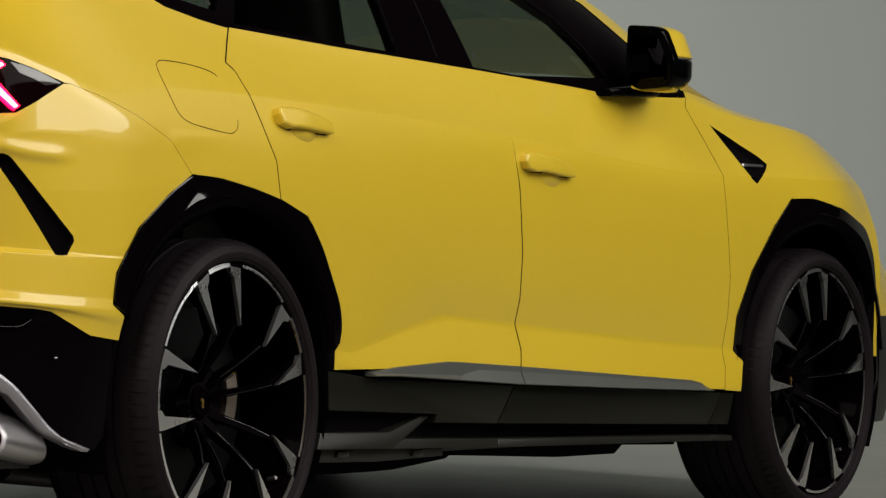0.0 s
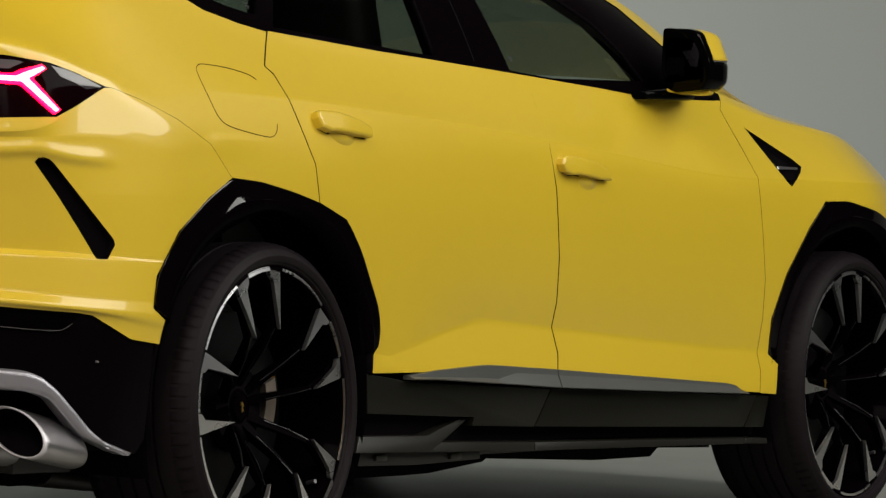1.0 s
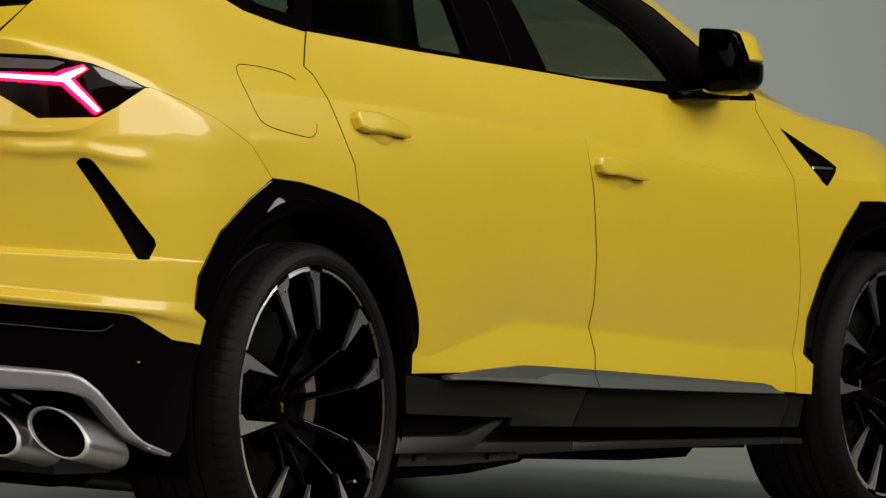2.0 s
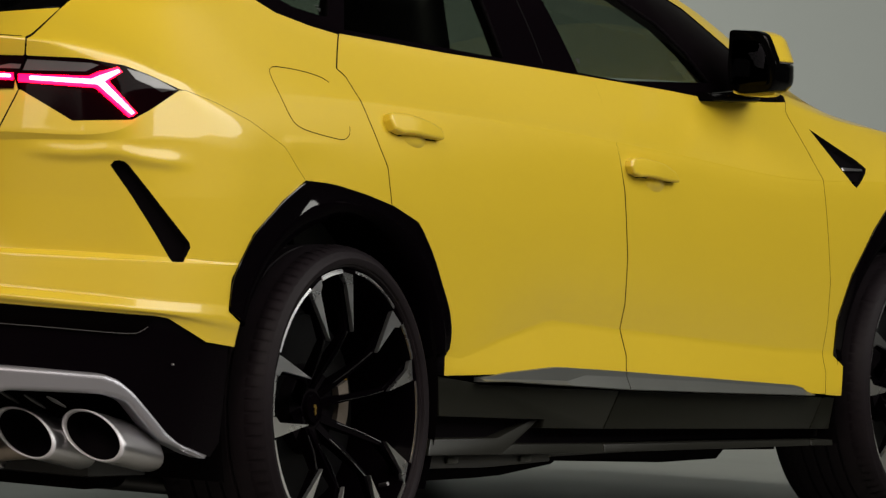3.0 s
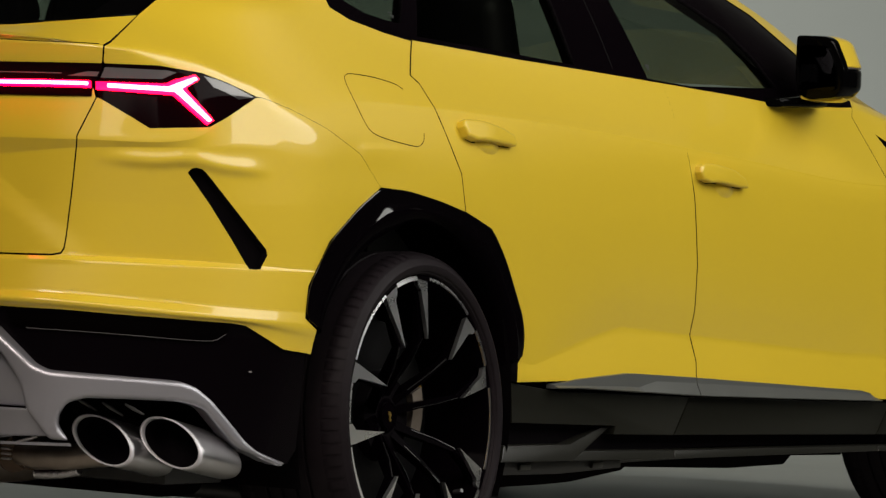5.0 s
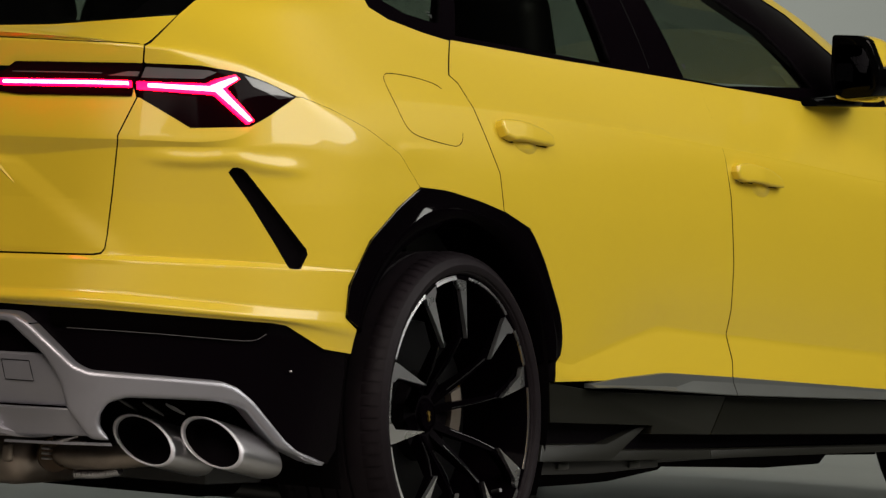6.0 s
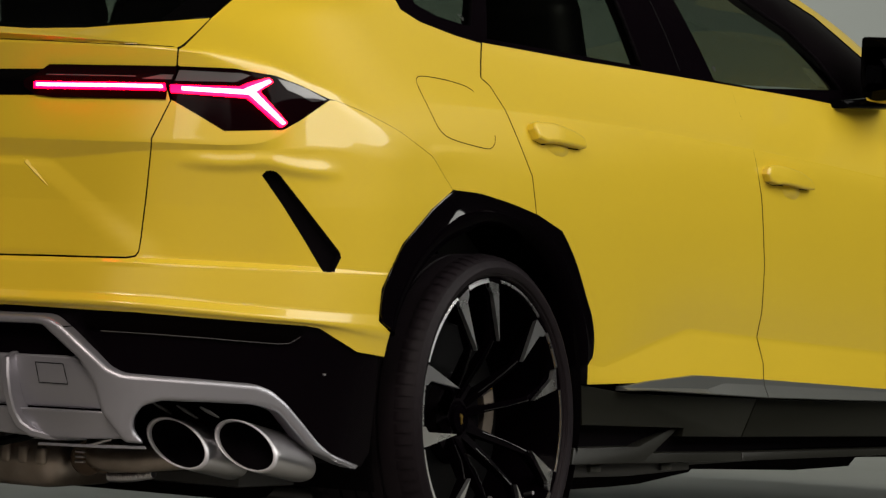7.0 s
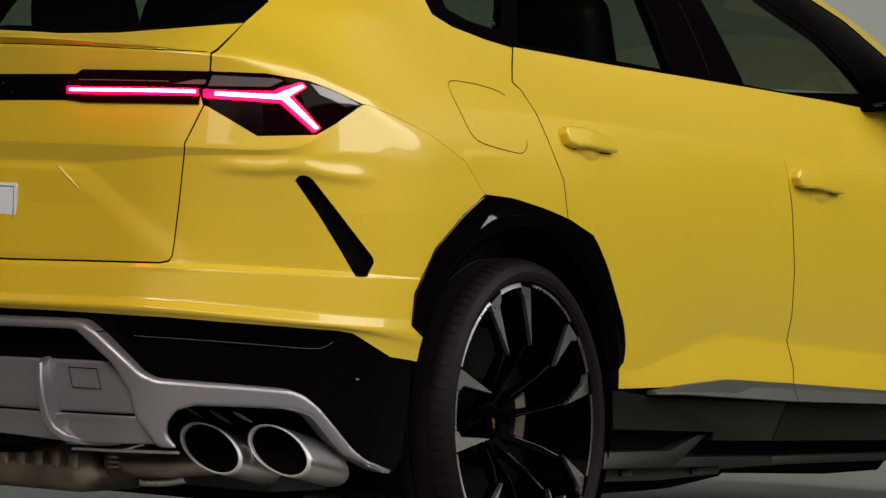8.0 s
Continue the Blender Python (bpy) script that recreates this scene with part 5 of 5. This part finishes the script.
def spoiler_lip():
    """The tailgate's trailing lip: deepest in the middle, running out to nothing at the sides, with an undercut below."""
    bm = bmesh.new()
    rows = []
    for w in np.linspace(-0.68, 0.68, 57):
        f = abs(w) / 0.68
        fade = 1 - f ** 2.6
        edge_z, root_z, proud = 1.1935 + 0.0175 * fade, 1.1925 + 0.0040 * fade, 0.002 + 0.016 * fade
        x, low = rear_x(abs(w), edge_z + 0.008) - 0.0015, rear_x(abs(w), root_z) - 0.0015
        tip = min(x, low) - proud
        rows.append([bm.verts.new((px, w, pz)) for px, pz in ((x + 0.010, edge_z + 0.015 * fade + 0.002), (x, edge_z + 0.011 * fade + 0.001), (tip + 0.004, edge_z + 0.0030 * fade), (tip, edge_z), (tip + 0.003, edge_z - 0.0022 * fade), (low - 0.002, root_z + 0.0010 * fade), (low + 0.003, root_z - 0.0012))])
    for a, b in zip(rows[:-1], rows[1:]):
        for k in range(6):
            bm.faces.new([a[k], a[k + 1], b[k + 1], b[k]])
    bmesh.ops.recalc_face_normals(bm, faces=bm.faces)
    if sum(f.normal.x for f in bm.faces) > 0:
        bmesh.ops.reverse_faces(bm, faces=bm.faces)
    return sharpen(bm, 28)


part("spoiler_lip", spoiler_lip(), YELLOW, tailgate, "yellow painted spoiler lip")
# Near-black strip round the tow cover, for the shade in its seam.
skin_panel("tow_cover_shade_strip", strip_quads(TOW_SEAM + TOW_SEAM[:1], 0.0018, 0), DARK_VOID, diffuser, lift=0.0134, depth=0.0006, sides=(1,), fine=3, shape=plate_roll)
for sd in (1, -1):
    skin_panel("reflector_edge", strip_quads(REFLECTOR_LINE, 0.0012), LAMP_GREY, car, lift=0.001, depth=0.0006, sides=(sd,))
    skin_panel("pillar_seam", strip_quads(PILLAR_SEAM, 0.0026), TRIM_GREY, car, lift=-0.001, depth=0.0006, sides=(sd,))

# ---- wheels ----
TYRE_R = 0.3785


def tyre_profile():
    """Half section of the tyre from the bead to the shoulder: radius, distance from the outer face."""
    return [(0.310, 0.044), (0.3235, 0.024), (0.3255, 0.014), (0.3275, 0.0105), (0.3305, 0.0100), (0.3325, 0.0050), (0.339, 0.0008), (0.346, 0.0), (0.355, 0.0042), (0.3575, 0.0072), (0.3600, 0.0082), (0.367, 0.0165), (0.3725, 0.030), (0.3760, 0.048)]


def tyre_mesh(width):
    h = width / 2
    side = [(r, -h + a) for r, a in tyre_profile()]
    prof = list(side)
    for k in range(5):
        y = -h + 0.06 + (width - 0.12) * (k + 0.5) / 5
        g = (width - 0.12) / 10
        prof += [(TYRE_R - 0.0005, y - g + 0.005), (TYRE_R, y + g - 0.005), (TYRE_R - 0.008, y + g - 0.004), (TYRE_R - 0.008, y + g + 0.003)]
    prof += [(r, -a) for r, a in side[::-1]]
    return lathe(prof, 120, closed=True)


def shoulder_blocks(width):
    """The raised tread blocks at both shoulders, all round."""
    bm = bmesh.new()
    h = width / 2
    for sgn in (-1, 1):
        for k in range(86):
            t0, t1 = 2 * math.pi * (k + 0.08) / 86, 2 * math.pi * (k + 0.80) / 86
            ring = []
            for r, y in ((0.3610, -h + 0.0090), (0.3680, -h + 0.0165), (0.3735, -h + 0.030), (0.3775, -h + 0.050), (0.3720, -h + 0.060)):
                ring.append([bm.verts.new(((r + 0.0012) * math.cos(t), sgn * -y, (r + 0.0012) * math.sin(t))) for t in (t0, t1)])
            for a, b in zip(ring[:-1], ring[1:]):
                bm.faces.new([a[0], a[1], b[1], b[0]] if sgn < 0 else [a[0], b[0], b[1], a[1]])
    return bm


def polar(r, deg, y):
    return (r * math.cos(radians(deg)), y, r * math.sin(radians(deg)))


def solid(front, back):
    """A closed piece between two rings of points."""
    bm = bmesh.new()
    f, b = [bm.verts.new(p) for p in front], [bm.verts.new(p) for p in back]
    bm.faces.new(f)
    bm.faces.new(b[::-1])
    for i in range(len(f)):
        bm.faces.new([f[i - 1], b[i - 1], b[i], f[i]])
    bmesh.ops.recalc_face_normals(bm, faces=bm.faces)
    return sharpen(bm, 25)


LIP_Y = -0.142  # outer face of the rim, from the wheel's middle plane
CENTRES = [101, 29, -43, -115, 173]


def spoke(c, s):
    """One dark spoke from hub to rim; s is -1 or 1 within its pair."""
    bm = bmesh.new()
    rows = []
    for r, near, far, deep, thick in ((0.048, 2.0, 27.0, 0.096, 0.04), (0.105, 10.5, 19.6, 0.056, 0.03), (0.178, 14.0, 16.8, 0.010, 0.022), (0.250, 12.2, 17.2, 0.015, 0.016), (0.300, 9.6, 17.2, 0.017, 0.014), (0.316, 8.8, 17.0, 0.017, 0.012)):
        rows.append([bm.verts.new(polar(r, c + s * d, LIP_Y + deep + y)) for d, y in ((near + 1.5, thick), (near, 0.0), (far, 0.0), (far - 1.5, thick))])
    for a, b in zip(rows[:-1], rows[1:]):
        for k in range(4):
            bm.faces.new([a[k - 1], a[k], b[k], b[k - 1]])
    bm.faces.new(rows[0])
    bm.faces.new(rows[-1])
    bmesh.ops.recalc_face_normals(bm, faces=bm.faces)
    return sharpen(bm, 25)


def spoke_facet(c, s):
    """The machined wedge at the outer end of a spoke: one flat face, its point towards the hub, leaning outwards and off its pair's middle."""
    flat = [(0.178, 16.9), (0.296, 17.7), (0.3215, 17.3), (0.3215, 8.4), (0.301, 8.9), (0.288, 11.6)]
    front = []
    for r, d in flat:
        along, aside = r * math.cos(radians(d - 13)), r * math.sin(radians(d - 13))
        front.append(polar(r, c + s * d, LIP_Y - 0.006 + 0.085 * (along - 0.2) + 0.05 * aside))
    return solid(front, [(x, y + 0.010, z) for x, y, z in front])


def spoke_edge(c, s):
    """The bright narrow edge that runs from a facet's point towards the hub."""
    front = [polar(0.180, c + s * 17.1, LIP_Y + 0.0075), polar(0.180, c + s * 16.5, LIP_Y + 0.0070), polar(0.130, c + s * 17.2, LIP_Y + 0.0330), polar(0.080, c + s * 17.4, LIP_Y + 0.0705), polar(0.080, c + s * 18.4, LIP_Y + 0.0710), polar(0.130, c + s * 17.9, LIP_Y + 0.0335)]
    return solid(front, [(x, y + 0.003, z) for x, y, z in front])


def arc_piece(r0, r1, d0, d1, y0, y1, depth, steps=14):
    front = [polar(r1, d0 + (d1 - d0) * k / steps, y1) for k in range(steps + 1)] + [polar(r0, d1 - (d1 - d0) * k / steps, y0) for k in range(steps + 1)]
    bm = bmesh.new()
    n = steps + 1
    f = [bm.verts.new(p) for p in front]
    b = [bm.verts.new((x, y + depth, z)) for x, y, z in front]
    for i in range(steps):
        bm.faces.new([f[i], f[i + 1], f[2 * n - 2 - i], f[2 * n - 1 - i]])
    for i in range(2 * n):
        bm.faces.new([f[i - 1], b[i - 1], b[i], f[i]])
    bmesh.ops.recalc_face_normals(bm, faces=bm.faces)
    return sharpen(bm, 30)


def build_wheel(name, width):
    """A wheel with its middle at the origin, outer side towards -y."""
    h = LIP_Y
    barrel = lathe([(0.3195, h + 0.001), (0.3235, h + 0.004), (0.3235, h + 0.012), (0.312, h + 0.022), (0.300, h + 0.06), (0.285, h + 0.10), (0.285, 0.12), (0.322, 0.135), (0.318, 0.125), (0.276, 0.10), (0.276, h + 0.11), (0.292, h + 0.06), (0.304, h + 0.018), (0.3105, h + 0.004)], 120, closed=True)
    rim = part(name, barrel, WHEEL_BLACK, car, "gloss black alloy wheel with machined silver facets")
    part("tyre", tyre_mesh(width), RUBBER, rim, "black low-profile tyre")
    tagged(part("tread", shoulder_blocks(width), RUBBER, rim), kind="stuff")
    for c in CENTRES:
        for s in (-1, 1):
            part("spoke", spoke(c, s), WHEEL_BLACK, rim)
            part("spoke_facet", spoke_facet(c, s), MACHINED, rim, "machined silver facet")
            part("spoke_edge", spoke_edge(c, s), EDGE_GREY, rim)
        part("lip_arc", arc_piece(0.3115, 0.3215, c - 8.3, c + 8.3, h - 0.0006, h + 0.0016, 0.008), MACHINED, rim, "machined silver rim arc")
        part("lip_arc", arc_piece(0.3125, 0.3195, c + 18.3, c + 53.7, h - 0.0004, h + 0.0012, 0.006), MACHINED, rim, "machined silver rim arc")
    part("hub", lathe([(0.0, h + 0.088), (0.028, h + 0.088), (0.034, h + 0.091), (0.036, h + 0.096), (0.055, h + 0.100), (0.068, h + 0.112), (0.072, h + 0.15), (0.0, h + 0.15)], 48), WHEEL_BLACK, rim)
    part("cap_ring", lathe([(0.0305, h + 0.0875), (0.0325, h + 0.0870), (0.0335, h + 0.0885), (0.031, h + 0.0905)], 48, closed=True), WHEEL_BLACK, rim)
    part("cap_badge", prism([(-0.004, 0.011), (0.003, 0.009), (0.007, 0.002), (0.003, -0.004), (0.006, -0.010), (0.0, -0.014), (-0.003, -0.007), (-0.001, 0.0), (-0.006, 0.004)], lambda u, v, d: (u, h + 0.0855 + d, v), 0.003), GOLD, rim, "small gold emblem")
    for k in range(5):
        a = 2 * math.pi * k / 5 + 0.3
        part("wheel_bolt", bolt(h, a), DARK_VOID, rim)
    part("brake_disc", lathe([(0.10, -0.02), (0.218, -0.02), (0.22, -0.016), (0.22, 0.014), (0.218, 0.018), (0.10, 0.018)], 72, closed=True), DISC, rim, "dark ventilated brake disc")
    part("brake_hat", lathe([(0.0, -0.045), (0.095, -0.045), (0.105, -0.02), (0.105, 0.03), (0.0, 0.03)], 48), DARK_VOID, rim)
    part("valve", tube([polar(0.285, -40, h + 0.045), polar(0.278, -40, h + 0.02)], 0.005, 10), STEEL, rim)
    return rim


def bolt(h, a):
    bm = lathe([(0.0, h + 0.096), (0.008, h + 0.096), (0.0095, h + 0.099), (0.0095, h + 0.115), (0.0, h + 0.115)], 12)
    bm.transform(Matrix.Translation((0.056 * math.cos(a), 0, 0.056 * math.sin(a))))
    return bm


wheel = build_wheel("wheel", 0.312)
# tilt, toe and height of the wheels are fitted to the camera's view
wheel.matrix_basis = pose(-0.004, -0.851, 0.3775, -3.3, 0, 1.5)
copy_thing(wheel, pose(3.001, -0.842, 0.3785, -2.8, 6.2, 0.8))
copy_thing(wheel, pose(-0.004, 0.851, 0.3775, -3.3, 0, 178.5))
copy_thing(wheel, pose(3.001, 0.842, 0.3785, -2.8, 0, 179.2))
for x, w, t in ((0, 0.853, 0), (3.003, 0.85, 0), (0, -0.853, 180), (3.003, -0.85, 180)):
    cal = part("brake_caliper", arc_piece(0.160, 0.168, -20, 20, -0.038, -0.034, 0.05, 10), CALIPER, car, "yellow brake caliper behind the spokes")
    part("caliper_plate", arc_piece(0.118, 0.1595, -20, 20, -0.040, -0.040, 0.018, 8), PIPE_STEEL, cal, "bare metal caliper face")
    cal.matrix_basis = pose(x, -w, 0.389, 0, 0 if x < 1 else 170, t)

# wheel housings
for x in (0, 3.003):
    for sd in (1, -1):
        bm = bmesh.new()
        rows = []
        for y in (0.955, 0.90, 0.70, 0.50):
            rows.append([bm.verts.new((x + 0.455 * math.cos(a), -sd * y, 0.385 + 0.475 * math.sin(a))) for a in np.radians(np.arange(-25, 206, 7))])
        for a, b in zip(rows[:-1], rows[1:]):
            for k in range(len(a) - 1):
                bm.faces.new([a[k], a[k + 1], b[k + 1], b[k]])
        bm.faces.new(rows[-1])
        part("wheel_housing", bm, DARK_VOID, car)

# ---- door handles ----
def door_handle(outline, scoop, door, sd):
    """Pull handle: a faceted grip proud of the skin, highest in its middle, over a scooped pan."""
    ends = [q[0] for q in outline]
    middle, half = (min(ends) + max(ends)) / 2 - 0.01, (max(ends) - min(ends)) / 2

    def crown(s, z):
        f = abs(s - middle) / half
        return 0.008 * (1 - max(f, 0.12)) - 0.10 * max(0.0, z - float(np.interp(s, [min(ends), max(ends)], [outline[0][1] - 0.012, outline[0][1] - 0.040])))

    handle = skin_panel("door_handle", outline, YELLOW, door, lift=0.021, depth=0.022, pillow=(0.007, 0.006), edge=YELLOW, sides=(sd,), label="yellow painted door handle", fine=3, shape=crown)
    p, n = skin_point(*scoop)
    bm = bmesh.new()
    rings = []
    for k in range(9):
        f = k / 8
        rings.append([bm.verts.new((p[0] + 0.060 * f * math.cos(a) + 0.010 * f * math.sin(a), (p[1] - 0.0095 * (1 - f * f) ** 2 + 0.0010 * f) * sd, p[2] + 0.026 * f * math.sin(a) - 0.012 * f * math.cos(a))) for a in np.radians(np.arange(0, 360, 12))])
    for a, b in zip(rings[1:-1], rings[2:]):
        for k in range(30):
            bm.faces.new([a[k - 1], a[k], b[k], b[k - 1]])
    bm.faces.new(rings[1])
    bmesh.ops.recalc_face_normals(bm, faces=bm.faces)
    if sum(f.normal.y for f in bm.faces) * sd > 0:
        bmesh.ops.reverse_faces(bm, faces=bm.faces)
    part("handle_pan", bm, YELLOW, handle)
    # Near-black sheet under the grip; paints its shadow line.
    mid = np.mean(outline, axis=0)
    skin_panel("handle_shadow", [tuple(mid + (np.array(q) - mid) * 0.9 + np.array([0.002, -0.004])) for q in outline], DARK_VOID, handle, lift=0.0012, depth=0.001, sides=(sd,))


# ---- mirrors ----
def mirror(sd):
    def shape(name, stations, material, parent, label=""):
        """A shell lofted through rings: (x, half width, bottom, top, inner w, outer w)."""
        bm = bmesh.new()
        rings = []
        for x, low, high, win, wout in stations:
            ring = []
            for k in range(28):
                a = 2 * math.pi * k / 28
                c, s = math.cos(a), math.sin(a)
                e = 0.55
                ring.append(bm.verts.new((x + 0.02 * c, -sd * ((win + wout) / 2 + (wout - win) / 2 * math.copysign(abs(c) ** e, c)), (low + high) / 2 + (high - low) / 2 * math.copysign(abs(s) ** e, s))))
            rings.append(ring)
        for a, b in zip(rings[:-1], rings[1:]):
            for k in range(28):
                bm.faces.new([a[k - 1], a[k], b[k], b[k - 1]])
        bm.faces.new(rings[0])
        bm.faces.new(rings[-1])
        bmesh.ops.recalc_face_normals(bm, faces=bm.faces)
        return part(name, sharpen(bm, 50), material, parent, label)

    def loft(name, poly, stations, material, parent, label=""):
        """The outline (w, z) drawn forward through (x, scale) stations, shrinking towards its inner middle."""
        bm = bmesh.new()
        rings = [[bm.verts.new((x, -sd * (0.955 + (w - 0.955) * k), 1.262 + (z - 1.262) * (0.35 + 0.65 * k))) for w, z in poly] for x, k in stations]
        for a, b in zip(rings[:-1], rings[1:]):
            for k in range(len(poly)):
                bm.faces.new([a[k - 1], a[k], b[k], b[k - 1]])
        bm.faces.new(rings[0])
        bm.faces.new(rings[-1])
        bmesh.ops.recalc_face_normals(bm, faces=bm.faces)
        return part(name, sharpen(bm, 38), material, parent, label)

    upper = rounded([(0.905, 1.264), (0.905, 1.346), (0.990, 1.345), (1.016, 1.335), (1.040, 1.285), (1.050, 1.264)], 0.012)
    lower = rounded([(1.051, 1.261), (1.052, 1.205), (1.030, 1.182), (0.950, 1.174), (0.912, 1.19), (0.905, 1.261)], 0.012)
    whole = rounded([(0.912, 1.19), (0.905, 1.24), (0.905, 1.346), (0.990, 1.345), (1.016, 1.335), (1.040, 1.285), (1.052, 1.258), (1.052, 1.205), (1.030, 1.182), (0.950, 1.174)], 0.012)
    body = loft("mirror", whole, [(1.922, 0.90), (1.925, 0.975), (1.934, 1.0), (1.948, 1.0)], GLOSS_BLACK, car, "gloss black door mirror with yellow cap")
    loft("mirror_cap", upper, [(1.950, 1.0), (1.99, 1.02), (2.025, 0.98), (2.05, 0.89), (2.068, 0.72), (2.076, 0.45)], YELLOW, body, "yellow painted mirror cap")
    loft("mirror_lower_shell", lower, [(1.950, 1.0), (1.99, 1.015), (2.025, 0.97), (2.05, 0.87), (2.068, 0.70), (2.076, 0.43)], GLOSS_BLACK, body)
    loft("mirror_line", [(0.985, 1.2605), (1.053, 1.2605), (1.053, 1.2640), (0.985, 1.2640)], [(1.9485, 1.0), (1.97, 1.018), (1.99, 1.024), (2.02, 0.99)], STEEL, body)
    shape("mirror_underside", [(1.945, 1.173, 1.195, 0.925, 1.030), (1.98, 1.170, 1.196, 0.925, 1.026), (2.03, 1.180, 1.198, 0.925, 1.0)], YELLOW, body)
    part("mirror_glass", prism(rounded([(0.920, 1.20), (1.035, 1.20), (1.030, 1.275), (1.005, 1.318), (0.918, 1.320)], 0.015), lambda u, v, d: (1.9135 - 0.12 * (u - 0.98) + d, -sd * u, v), 0.006, 0.001), principled_mirror, body)
    shape("mirror_foot", [(1.86, 1.152, 1.175, 0.85, 0.90), (1.95, 1.152, 1.185, 0.85, 0.925), (2.05, 1.155, 1.185, 0.85, 0.93), (2.11, 1.162, 1.178, 0.85, 0.90)], GLOSS_BLACK, body)
    return body


# Near-black mirror tint; the dark it reflects is put into the colour.
principled_mirror = principled("mirror_black", (0.007, 0.007, 0.008), 0.03, metal=1.0)
for sd in (1, -1):
    mirror(sd)
SCOOP_REAR, SCOOP_FRONT = (1.255, 1.008), (2.42, 0.931)
doors = {sd: {} for sd in (1, -1)}
for ob in [o for o in car.children if o.name.startswith(("rear_door", "front_door"))]:
    sd = 1 if sum(v.co.y for v in ob.data.vertices) < 0 else -1
    doors[sd]["rear" if ob.name.startswith("rear") else "front"] = ob
for sd in (1, -1):
    door_handle(HANDLE_REAR, SCOOP_REAR, doors[sd]["rear"], sd)
    door_handle(HANDLE_FRONT, SCOOP_FRONT, doors[sd]["front"], sd)

# ---- cabin ----
def seat(x, y, wide, back_top, head, lean_deg):
    """A seat with cushion, backrest and headrest; head is (width, bottom, top)."""
    base = part("seat", block((0.50, wide, 0.22), (x + 0.30, y, 0.62), 0.06, 4), SEAT, car, "black leather seat")
    lean = Matrix.Rotation(radians(-lean_deg), 4, "Y")
    part("backrest", block((0.15, wide, back_top - 0.68), (x, y, (back_top + 0.68) / 2), 0.05, 4, (0.8, 0.92), lean), SEAT, base)
    part("headrest", block((0.10, head[0], head[2] - head[1]), (x - 0.05, y, (head[1] + head[2]) / 2), 0.035, 4, (0.9, 0.82), lean), SEAT, base)


for sd in (1, -1):
    seat(1.045, -sd * 0.440, 0.345, 1.42, (0.27, 1.40, 1.58), 17)
    seat(0.02, -sd * 0.30, 0.60, 1.275, (0.30, 1.25, 1.46), 14)
part("dashboard", block((0.5, 1.40, 0.34), (2.15, 0, 0.98), 0.08, 4), SEAT, car)
part("cabin_floor", block((2.9, 1.50, 0.08), (1.05, 0, 0.46), 0.02), DARK_VOID, car)
part("parcel_shelf", block((0.62, 1.24, 0.05), (-0.42, 0, 1.13), 0.02), DARK_VOID, car)
part("headliner", block((1.7, 1.10, 0.03), (0.65, 0, 1.56), 0.01), DARK_VOID, car)
for sd in (1, -1):
    part("door_card", prism([(0.1, 0.55), (2.2, 0.5), (2.2, 1.12), (1.3, 1.15), (0.1, 1.18)], lambda u, v, d: (u, -sd * (0.76 - d), v), 0.03, 0.004), SEAT, car)
